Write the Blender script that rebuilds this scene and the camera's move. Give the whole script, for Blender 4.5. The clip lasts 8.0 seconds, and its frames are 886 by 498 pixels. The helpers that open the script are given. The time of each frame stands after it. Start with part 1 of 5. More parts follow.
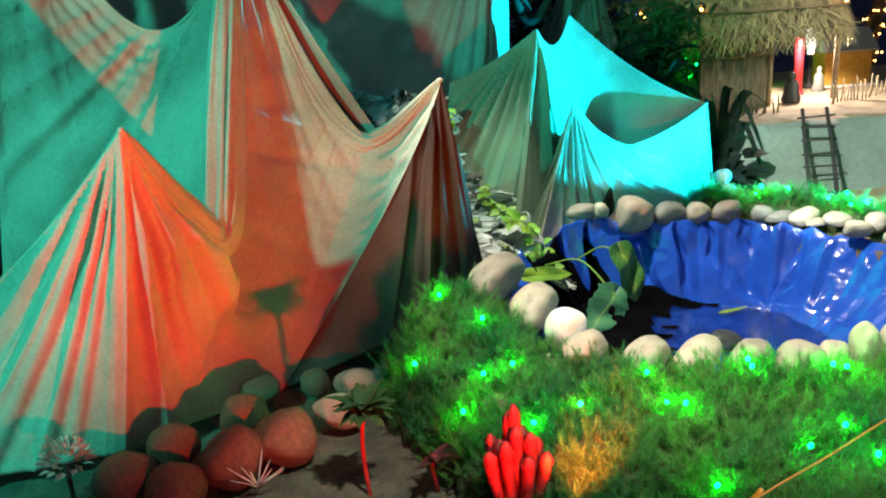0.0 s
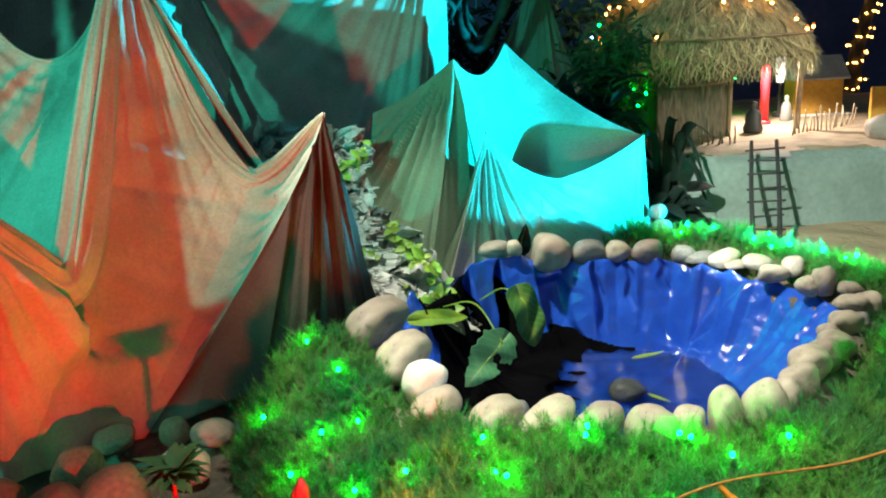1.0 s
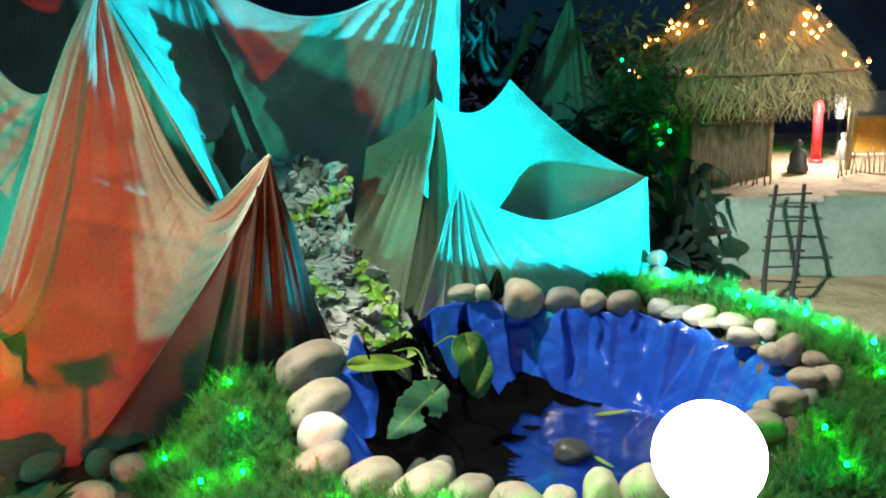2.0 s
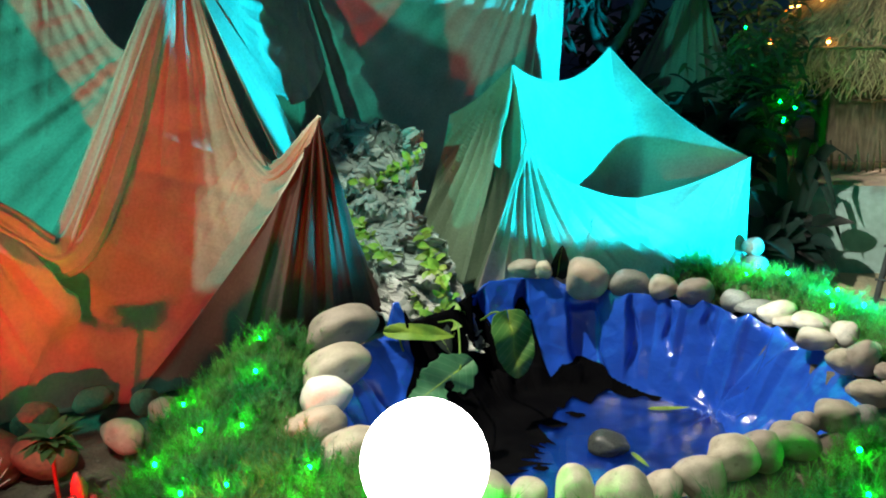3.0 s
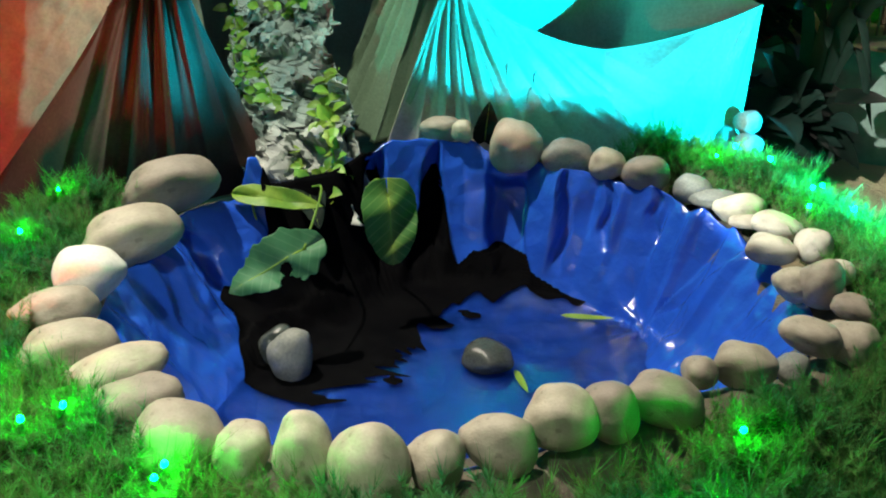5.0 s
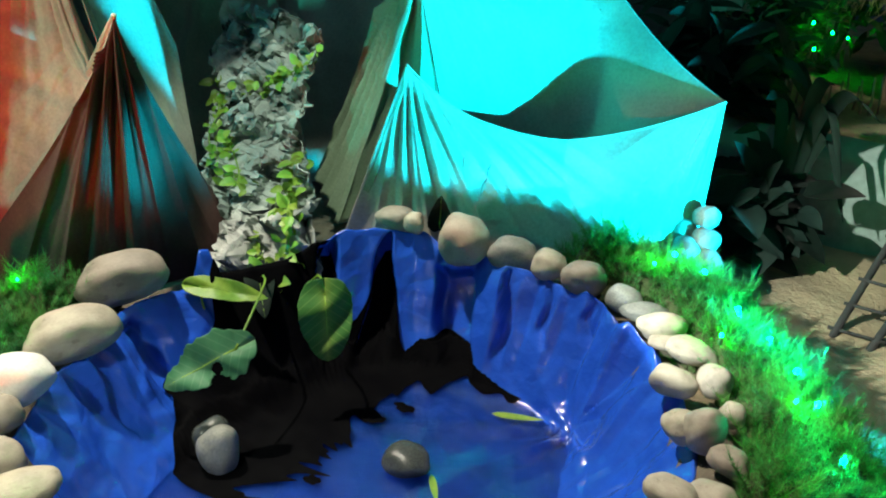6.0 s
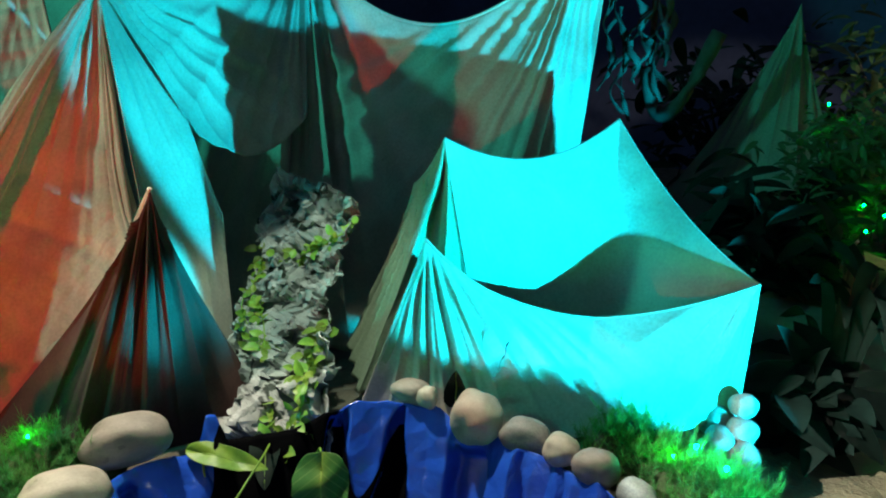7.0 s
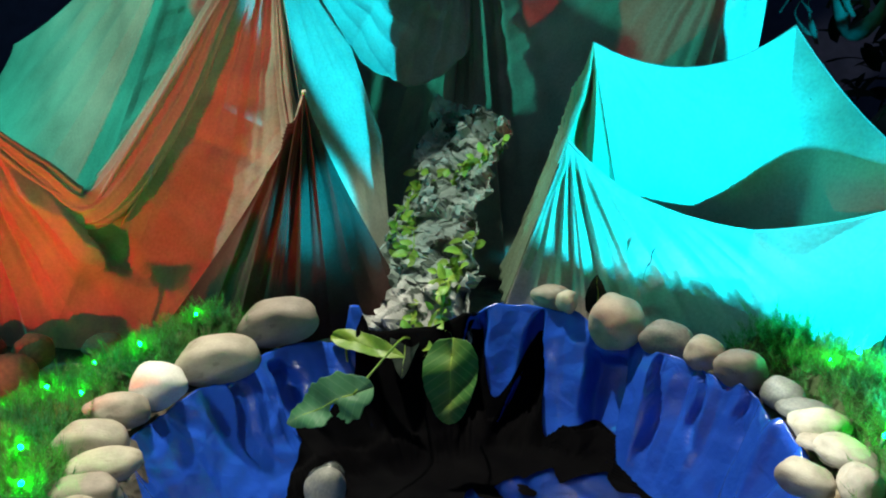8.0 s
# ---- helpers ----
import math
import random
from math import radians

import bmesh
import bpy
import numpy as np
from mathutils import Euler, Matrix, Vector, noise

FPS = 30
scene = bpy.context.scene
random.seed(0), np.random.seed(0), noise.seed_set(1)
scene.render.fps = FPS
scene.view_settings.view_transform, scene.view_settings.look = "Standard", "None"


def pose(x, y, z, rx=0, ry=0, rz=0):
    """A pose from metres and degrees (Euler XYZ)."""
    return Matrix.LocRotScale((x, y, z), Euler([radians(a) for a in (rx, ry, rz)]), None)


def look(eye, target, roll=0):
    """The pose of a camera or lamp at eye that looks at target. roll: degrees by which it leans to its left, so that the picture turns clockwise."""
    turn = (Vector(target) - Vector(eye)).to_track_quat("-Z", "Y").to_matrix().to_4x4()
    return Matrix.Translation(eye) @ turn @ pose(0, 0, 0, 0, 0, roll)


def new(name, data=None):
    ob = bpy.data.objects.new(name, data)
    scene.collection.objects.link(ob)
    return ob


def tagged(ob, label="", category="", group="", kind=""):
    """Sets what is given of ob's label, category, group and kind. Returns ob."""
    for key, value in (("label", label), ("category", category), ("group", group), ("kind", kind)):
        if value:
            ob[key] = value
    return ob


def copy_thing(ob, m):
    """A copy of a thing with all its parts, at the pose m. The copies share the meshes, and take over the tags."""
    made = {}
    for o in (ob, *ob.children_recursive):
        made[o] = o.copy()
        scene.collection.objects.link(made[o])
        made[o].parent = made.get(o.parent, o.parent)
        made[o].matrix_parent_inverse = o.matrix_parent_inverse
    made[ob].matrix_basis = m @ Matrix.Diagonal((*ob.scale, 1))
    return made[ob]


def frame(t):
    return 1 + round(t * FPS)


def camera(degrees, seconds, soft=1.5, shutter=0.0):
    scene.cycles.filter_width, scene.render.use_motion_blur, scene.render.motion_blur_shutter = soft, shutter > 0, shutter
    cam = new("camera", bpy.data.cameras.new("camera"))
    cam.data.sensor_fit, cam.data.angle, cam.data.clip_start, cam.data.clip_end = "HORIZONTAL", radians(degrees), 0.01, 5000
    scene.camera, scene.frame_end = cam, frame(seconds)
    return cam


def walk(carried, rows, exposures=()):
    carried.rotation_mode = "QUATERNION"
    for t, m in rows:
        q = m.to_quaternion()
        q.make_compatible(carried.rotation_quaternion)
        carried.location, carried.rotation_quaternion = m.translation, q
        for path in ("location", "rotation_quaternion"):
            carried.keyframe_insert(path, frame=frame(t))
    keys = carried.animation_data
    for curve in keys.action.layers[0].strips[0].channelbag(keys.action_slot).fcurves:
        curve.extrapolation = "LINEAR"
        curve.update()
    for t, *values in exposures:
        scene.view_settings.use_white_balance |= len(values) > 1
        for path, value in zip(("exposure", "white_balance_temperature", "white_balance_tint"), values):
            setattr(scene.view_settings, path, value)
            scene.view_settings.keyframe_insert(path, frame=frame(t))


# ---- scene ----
cam = camera(59.0, 8.0, soft=2.0)
PATH = [
    (0, (0.068, 0.001, 0.483), (0.018, 1.919, -0.082), -4.0),
    (0.5, (0.174, 0.052, 0.491), (0.141, 1.975, -0.059), -3.5),
    (1, (0.289, 0.073, 0.494), (0.202, 2.001, -0.028), -3.5),
    (1.2, (0.352, 0.079, 0.502), (0.222, 2.008, -0.008), -3.5),
    (2.5, (0.64, 0.176, 0.528), (0.12, 2.051, 0.068), -2.2),
    (3, (0.725, 0.223, 0.503), (-0.005, 2.01, -0.017), -2.2),
    (3.2, (0.757, 0.245, 0.485), (-0.039, 1.987, -0.09), -2.5),
    (3.5, (0.792, 0.273, 0.476), (-0.079, 1.942, -0.198), -2.1),
    (3.8, (0.813, 0.314, 0.445), (-0.102, 1.933, -0.289), -1.7),
    (4, (0.826, 0.356, 0.435), (-0.093, 1.946, -0.358), -1.6),
    (4.3, (0.837, 0.439, 0.422), (-0.039, 2.005, -0.46), -0.9),
    (4.5, (0.847, 0.49, 0.402), (-0.003, 2.065, -0.49), -0.3),
    (4.7, (0.851, 0.532, 0.399), (0.025, 2.121, -0.49), 0.2),
    (5, (0.858, 0.58, 0.412), (0.034, 2.192, -0.438), 0.6),
    (5.2, (0.88, 0.606, 0.43), (0.017, 2.215, -0.387), 0.5),
    (6.3, (1.015, 0.711, 0.583), (0.053, 2.242, -0.271), 1.3),
    (6.5, (1.032, 0.738, 0.587), (0.032, 2.296, -0.171), 1.8),
    (7, (1.067, 0.758, 0.573), (-0.146, 2.276, 0.101), 1.1),
    (7.2, (1.085, 0.772, 0.539), (-0.257, 2.207, 0.165), 0.3),
    (7.5, (1.109, 0.779, 0.493), (-0.393, 2.055, 0.153), -0.4),
    (8, (1.148, 0.799, 0.433), (-0.411, 1.955, -0.047), -1.5),
]
walk(cam, [(t, look(eye, target, roll)) for t, eye, target, roll in PATH],
     exposures=((0.0, 0.52), (1.2, 0.52), (2.5, 0.46), (3.5, 0.22), (5.0, 0.24), (6.5, 0.32), (7.2, 0.04), (8.0, 0.14)))

# ---- light ----
world = bpy.data.worlds.new("night")
scene.world = world
world.use_nodes = True
world.node_tree.nodes["Background"].inputs[0].default_value = (0.13, 0.23, 0.35, 1)
world.node_tree.nodes["Background"].inputs[1].default_value = 0.19


def lamp(name, kind, eye, target, watts, colour, size=0.02, cone=60, blend=0.3):
    data = bpy.data.lights.new(name, kind)
    data.energy, data.color = watts, colour
    if kind == "AREA":
        data.size = size
    else:
        data.shadow_soft_size = size
    if kind == "SPOT":
        data.spot_size, data.spot_blend = radians(cone), blend
    ob = new(name, data)
    ob.matrix_world = look(eye, target)
    return ob


lamp("cyan_flood", "SPOT", (1.40, 1.74, 0.035), (0.345, 1.96, 0.400), 310, (0.0, 0.69, 1.0), 0.012, 44, 0.1)
# Added helper beam that brightens the right cone with cyan.
lamp("cyan_flood", "SPOT", (1.37, 1.665, 0.04), (0.06, 1.42, 0.17), 340, (0.0, 0.74, 1.0), 0.012, 10, 0.4)
# Added helper beam for the cyan on the far moss bank.
lamp("cyan_flood", "SPOT", (1.36, 1.66, 0.06), (0.92, 1.60, -0.02), 55, (0.0, 0.75, 1.0), 0.012, 30, 0.5)
lamp("red_flood", "SPOT", (0.20, 0.32, 0.022), (-0.33, 1.20, 0.49), 42, (1.0, 0.014, 0.010), 0.008, 72, 0.85)
# Added helper lamp that tints the front stones red.
lamp("red_flood", "SPOT", (0.13, 0.63, 0.045), (0.28, 0.96, -0.01), 24, (1.0, 0.10, 0.02), 0.008, 38, 0.7)
lamp("teal_flood", "SPOT", (-0.98, -0.05, 1.20), (-0.86, 1.645, 0.42), 92, (0.04, 0.82, 0.62), 0.05, 69, 0.3)
lamp("yard_lamp", "SPOT", (-0.42, 1.32, 2.10), (0.50, 1.165, 0.0), 262, (1.0, 0.93, 0.76), 0.03, 27, 0.2)
# Added fill lamp for the front moss and soil.
lamp("yard_lamp", "SPOT", (0.50, 0.10, 1.6), (0.33, 0.66, 0.0), 76, (0.94, 1.0, 0.80), 0.04, 37, 0.35)
# Added fill light that brightens the crumpled waterfall.
lamp("waterfall_fill", "SPOT", (0.32, 1.36, 1.25), (0.05, 1.66, 0.15), 44, (0.82, 1.0, 0.80), 0.02, 23, 0.5)
lamp("hut_lamp", "SPOT", (1.33, 2.9, 0.38), (1.34, 2.86, 0.1), 20.0, (1.0, 0.86, 0.76), 0.02, 138, 0.3)
lamp("terrace_lamp", "SPOT", (0.02, 0.50, 0.98), (1.27, 2.12, -0.03), 215, (0.88, 1.0, 0.92), 0.010, 22.5, 0.12)
# Added fill light for the hut's thatch.
lamp("hut_front_fill", "SPOT", (2.3, 1.25, 1.0), (1.12, 2.90, 0.46), 120, (1.0, 0.92, 0.70), 0.04, 25, 0.3)
# Unseen lamp next to the bulb, added to light the post orange.
lamp("bulb_glow_fill", "POINT", (0.634, 0.447, 0.292), (0, 0, 0), 0.12, (1.0, 0.42, 0.14), 0.008)


# ---- materials ----
def surface(name, c1, c2, scale=8.0, rough=0.7, bump=0.3, fine=60.0, depth=0.01, spots=None, island=0.0, each=0.0,
            metallic=0.0, coat=0.0, transmission=0.0, through_light=0.0, stretch=(1, 1, 1), sheen=0.0, grit=0.45, shine=0.5, crinkle=0.0, veins=0.0):
    m = bpy.data.materials.new(name)
    m.use_nodes = True
    nt = m.node_tree
    nd, ln = nt.nodes, nt.links
    b = nd["Principled BSDF"]
    b.inputs["Roughness"].default_value = rough
    b.inputs["Metallic"].default_value = metallic
    b.inputs["Specular IOR Level"].default_value = shine
    b.inputs["Coat Weight"].default_value = coat
    b.inputs["Coat Roughness"].default_value = 0.15
    b.inputs["Transmission Weight"].default_value = transmission
    b.inputs["Sheen Weight"].default_value = sheen
    tc = nd.new("ShaderNodeTexCoord")
    mp = nd.new("ShaderNodeMapping")
    mp.inputs["Scale"].default_value = stretch
    ln.new(tc.outputs["Object"], mp.inputs["Vector"])

    def noise_at(s, detail=6):
        n = nd.new("ShaderNodeTexNoise")
        n.inputs["Scale"].default_value, n.inputs["Detail"].default_value = s, detail
        ln.new(mp.outputs["Vector"], n.inputs["Vector"])
        return n

    big, small = noise_at(scale), noise_at(fine)
    mix = nd.new("ShaderNodeMix")
    mix.data_type = "RGBA"
    mix.inputs[6].default_value, mix.inputs[7].default_value = (*c1, 1), (*c2, 1)
    ramp = nd.new("ShaderNodeMapRange")
    ramp.inputs[1].default_value, ramp.inputs[2].default_value = 0.35, 0.65
    ln.new(big.outputs[0], ramp.inputs[0])
    ln.new(ramp.outputs[0], mix.inputs[0])
    col = mix.outputs[2]
    grain = nd.new("ShaderNodeMix")
    grain.data_type, grain.blend_type = "RGBA", "MULTIPLY"
    grain.inputs[0].default_value = grit
    ln.new(col, grain.inputs[6])
    ln.new(small.outputs[0], grain.inputs[7])
    gain = nd.new("ShaderNodeMix")
    gain.data_type, gain.blend_type = "RGBA", "MULTIPLY"
    gain.inputs[0].default_value = 1.0
    gain.inputs[7].default_value = (1 / (1 - grit * 0.5),) * 3 + (1,)
    ln.new(grain.outputs[2], gain.inputs[6])
    col = gain.outputs[2]
    if spots:
        sp = noise_at(spots[1], 3)
        cut = nd.new("ShaderNodeMapRange")
        cut.inputs[1].default_value, cut.inputs[2].default_value = spots[2], spots[2] + 0.03
        ln.new(sp.outputs[0], cut.inputs[0])
        sm = nd.new("ShaderNodeMix")
        sm.data_type = "RGBA"
        ln.new(cut.outputs[0], sm.inputs[0])
        ln.new(col, sm.inputs[6])
        sm.inputs[7].default_value = (*spots[0], 1)
        col = sm.outputs[2]
    if island or each:
        src = nd.new("ShaderNodeNewGeometry").outputs["Random Per Island"] if island else nd.new("ShaderNodeObjectInfo").outputs["Random"]
        amount = island or each
        rg = nd.new("ShaderNodeMapRange")
        rg.inputs[3].default_value, rg.inputs[4].default_value = 1 - amount, 1 + amount
        ln.new(src, rg.inputs[0])
        hs = nd.new("ShaderNodeHueSaturation")
        ln.new(rg.outputs[0], hs.inputs["Value"])
        ln.new(col, hs.inputs["Color"])
        rh = nd.new("ShaderNodeMapRange")
        rh.inputs[3].default_value, rh.inputs[4].default_value = 0.5 - amount * 0.06, 0.5 + amount * 0.06
        ln.new(src, rh.inputs[0])
        ln.new(rh.outputs[0], hs.inputs["Hue"])
        col = hs.outputs["Color"]
    ln.new(col, b.inputs["Base Color"])
    if bump:
        bp = nd.new("ShaderNodeBump")
        bp.inputs["Strength"].default_value, bp.inputs["Distance"].default_value = bump, depth
        ad = nd.new("ShaderNodeMath")
        ad.operation = "MULTIPLY_ADD"
        ad.inputs[1].default_value = 0.35
        ln.new(small.outputs[0], ad.inputs[0])
        ln.new(big.outputs[0], ad.inputs[2])
        tall = ad.outputs[0]
        if crinkle:
            vo = nd.new("ShaderNodeTexVoronoi")
            vo.feature = "F2"
            vo.inputs["Scale"].default_value = crinkle
            wob = nd.new("ShaderNodeMix")
            wob.data_type, wob.blend_type = "RGBA", "ADD"
            wob.inputs[0].default_value = 0.06
            ln.new(mp.outputs["Vector"], wob.inputs[6])
            ln.new(big.outputs[1], wob.inputs[7])
            ln.new(wob.outputs[2], vo.inputs["Vector"])
            more = nd.new("ShaderNodeMath")
            more.operation = "MULTIPLY_ADD"
            more.inputs[1].default_value = 1.1
            ln.new(vo.outputs["Distance"], more.inputs[0])
            ln.new(tall, more.inputs[2])
            tall = more.outputs[0]
        ln.new(tall, bp.inputs["Height"])
        ln.new(bp.outputs[0], b.inputs["Normal"])
    if through_light:
        tl = nd.new("ShaderNodeBsdfTranslucent")
        ln.new(col, tl.inputs[0])
        ms = nd.new("ShaderNodeMixShader")
        ms.inputs[0].default_value = through_light
        ln.new(b.outputs[0], ms.inputs[1])
        ln.new(tl.outputs[0], ms.inputs[2])
        ln.new(ms.outputs[0], nd["Material Output"].inputs[0])
    return m


def glow(name, colour, strength):
    m = bpy.data.materials.new(name)
    m.use_nodes = True
    b = m.node_tree.nodes["Principled BSDF"]
    b.inputs["Base Color"].default_value = (*colour, 1)
    b.inputs["Emission Color"].default_value = (*colour, 1)
    b.inputs["Emission Strength"].default_value = strength
    return m


CLOTH = surface("cotton_cloth", (0.52, 0.49, 0.40), (0.30, 0.28, 0.225), 5, 0.9, 0.3, 170, 0.006, ((0.2, 0.17, 0.13), 95, 0.745), sheen=0.1)
# Cone cloth darkened so that its colour carries the shade on it.
CLOTH_SHADED_BROWN = surface("shaded_brown_cloth", (0.095, 0.048, 0.042), (0.038, 0.021, 0.019), 6, 0.9, 0.25, 220, 0.004, shine=0.08)
# Tent cloth made darker and greener to carry its dim teal light.
CLOTH_DIM_TEAL = surface("dim_teal_lit_cloth", (0.27, 0.32, 0.21), (0.20, 0.24, 0.16), 5, 0.9, 0.25, 220, 0.004)
CLOTH_DARK = surface("dark_cloth", (0.22, 0.24, 0.2), (0.15, 0.17, 0.15), 5, 0.9, 0.25, 220, 0.004)
TARP = surface("blue_tarpaulin", (0.018, 0.098, 0.60), (0.013, 0.072, 0.48), 14, 0.19, 0.45, 45, 0.011, coat=0.45, grit=0.15, shine=0.8, crinkle=17)
STONE = surface("river_stone", (0.39, 0.335, 0.262), (0.27, 0.232, 0.18), 2.6, 0.62, 0.16, 26, 0.02, ((0.25, 0.21, 0.165), 7, 0.66), each=0.26, grit=0.28)
STONE_DARK = surface("dark_stone", (0.22, 0.22, 0.19), (0.15, 0.155, 0.14), 16, 0.6, 0.15, 90, 0.003, each=0.15, grit=0.15)
STONE_WET = surface("wet_stone", (0.07, 0.08, 0.07), (0.045, 0.05, 0.048), 20, 0.25, 0.2, 90, 0.003, each=0.15, grit=0.2)
ROCK_BROWN = surface("brown_rock", (0.22, 0.125, 0.075), (0.14, 0.085, 0.055), 12, 0.8, 0.35, 160, 0.005, each=0.15)
SOIL = surface("bare_soil", (0.15, 0.125, 0.09), (0.075, 0.064, 0.048), 22, 0.95, 0.9, 140, 0.012, ((0.17, 0.15, 0.12), 75, 0.66))
SAND = surface("sandy_ground", (0.34, 0.25, 0.15), (0.22, 0.16, 0.10), 16, 0.95, 0.8, 150, 0.01, ((0.10, 0.08, 0.06), 50, 0.68))
MOSS = surface("moss", (0.014, 0.18, 0.045), (0.12, 0.29, 0.05), 9, 0.8, 0, 90, island=0.6, through_light=0.45)
MOSS_BASE = surface("moss_mat", (0.03, 0.06, 0.012), (0.05, 0.06, 0.02), 30, 0.95, 0.9, 160, 0.012)
FOIL = surface("crumpled_rock_paper", (0.42, 0.44, 0.41), (0.22, 0.24, 0.22), 18, 0.45, 0.35, 90, 0.005, ((0.03, 0.04, 0.03), 24, 0.60), island=0.35, grit=0.25)
LEAF_VEINED = surface("veined_leaf", (0.035, 0.15, 0.065), (0.06, 0.20, 0.095), 26, 0.5, 0.4, 70, 0.003, through_light=0.2, shine=0.2)
LEAF_VARIEGATED = surface("variegated_leaf", (0.035, 0.15, 0.03), (0.06, 0.20, 0.045), 26, 0.5, 0.4, 70, 0.003, through_light=0.2, shine=0.2)
LEAF_LIME = surface("lime_leaf", (0.30, 0.46, 0.05), (0.18, 0.36, 0.05), 30, 0.45, 0.2, 160, 0.002, through_light=0.3, island=0.3)
# Leaf colour taken near black; the shadow on these plants is put into it.
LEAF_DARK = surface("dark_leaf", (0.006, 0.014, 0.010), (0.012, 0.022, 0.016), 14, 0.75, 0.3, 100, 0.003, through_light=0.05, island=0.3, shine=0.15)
DRY = surface("dry_leaf", (0.05, 0.055, 0.045), (0.022, 0.025, 0.02), 20, 0.8, 0.4, 120, 0.004, island=0.3)
THATCH = surface("thatch", (0.42, 0.36, 0.21), (0.27, 0.23, 0.13), 20, 0.9, 0.4, 160, 0.004, island=0.45)
WICKER = surface("hut_wall_straw", (0.17, 0.14, 0.10), (0.09, 0.075, 0.055), 24, 0.9, 0.7, 200, 0.006, stretch=(5, 5, 1))
MUD = surface("mud_plaster", (0.22, 0.27, 0.23), (0.17, 0.21, 0.18), 5, 0.9, 0.2, 70, 0.006, ((0.2, 0.2, 0.15), 24, 0.70))
# Wood colour with the bulb's orange light put into it.
WOOD = surface("orange_lit_wood", (0.48, 0.22, 0.08), (0.34, 0.15, 0.055), 10, 0.6, 0.3, 90, 0.004, stretch=(4, 4, 0.5))
STICK = surface("dark_stick", (0.022, 0.020, 0.018), (0.04, 0.034, 0.03), 30, 0.8, 0.4, 160, 0.003)
ROPE = surface("orange_cord", (0.55, 0.25, 0.05), (0.4, 0.17, 0.03), 200, 0.7, 0.4, 500, 0.001)
CAP = surface("orange_plastic", (0.8, 0.32, 0.03), (0.7, 0.26, 0.02), 40, 0.35, 0.1, 200, 0.001, through_light=0.2)
CORAL = surface("red_coral", (0.5, 0.035, 0.035), (0.3, 0.03, 0.03), 40, 0.6, 0.6, 200, 0.004)
YELLOW = surface("yellow_board", (0.65, 0.36, 0.05), (0.5, 0.26, 0.04), 12, 0.6, 0.2, 80, 0.003)
GREY_ROOF = surface("grey_sheet", (0.4, 0.4, 0.36), (0.3, 0.3, 0.28), 14, 0.5, 0.2, 80, 0.003)
BLACK = surface("black_plaster", (0.02, 0.025, 0.03), (0.035, 0.035, 0.035), 20, 0.5, 0.2, 100, 0.003)
WHITE = surface("white_paint", (0.75, 0.72, 0.66), (0.65, 0.62, 0.56), 20, 0.6, 0.2, 100, 0.002)
RED = surface("red_paint", (0.6, 0.02, 0.03), (0.5, 0.02, 0.03), 20, 0.5, 0.1, 100, 0.002)
LEAF_SHRUB = surface("shrub_leaf", (0.035, 0.09, 0.03), (0.06, 0.12, 0.045), 20, 0.5, 0.2, 120, 0.002, through_light=0.2, island=0.35)
RED_LEAF = surface("dark_red_leaf", (0.14, 0.02, 0.03), (0.09, 0.015, 0.02), 30, 0.5, 0.2, 120, 0.002, each=0.3)
CAP_GREEN = surface("green_plastic", (0.02, 0.16, 0.04), (0.02, 0.12, 0.03), 40, 0.4, 0.1, 200, 0.001)
# Black plastic, used as painted shade between the flaps and on the water too.
BLACK_SHEET_SHADE = surface("black_plastic_shade", (0.0014, 0.0014, 0.002), (0.003, 0.003, 0.0035), 20, 0.8, 0.4, 60, 0.006, shine=0.02)
STICK_PALE = surface("pale_twig", (0.28, 0.2, 0.12), (0.18, 0.13, 0.08), 40, 0.8, 0.3, 160, 0.002, each=0.25)
WALL_DARK = surface("dark_wall", (0.10, 0.12, 0.24), (0.07, 0.085, 0.18), 2, 0.9, 0.2, 20, 0.01)
WHITE_GLOW = glow("white_lamp", (1.0, 0.95, 0.88), 1.3)
GREEN_LED = glow("green_led", (0.0, 1.0, 0.016), 760)
CYAN_FILL_LED = glow("cyan_fill_led", (0.0, 1.0, 0.42), 2100)
BLUE_LED = glow("blue_led", (0.1, 0.2, 1.0), 60)
AMBER_LED = glow("amber_led", (1.0, 0.42, 0.08), 22)
BULB = glow("lit_bulb", (1.0, 0.93, 0.88), 22)
WATER = surface("pond_water", (0.9, 0.95, 1.0), (0.85, 0.92, 1.0), 4, 0.03, 0.05, 30, 0.004, transmission=1.0)
WATER.node_tree.nodes["Principled BSDF"].inputs["IOR"].default_value = 1.33


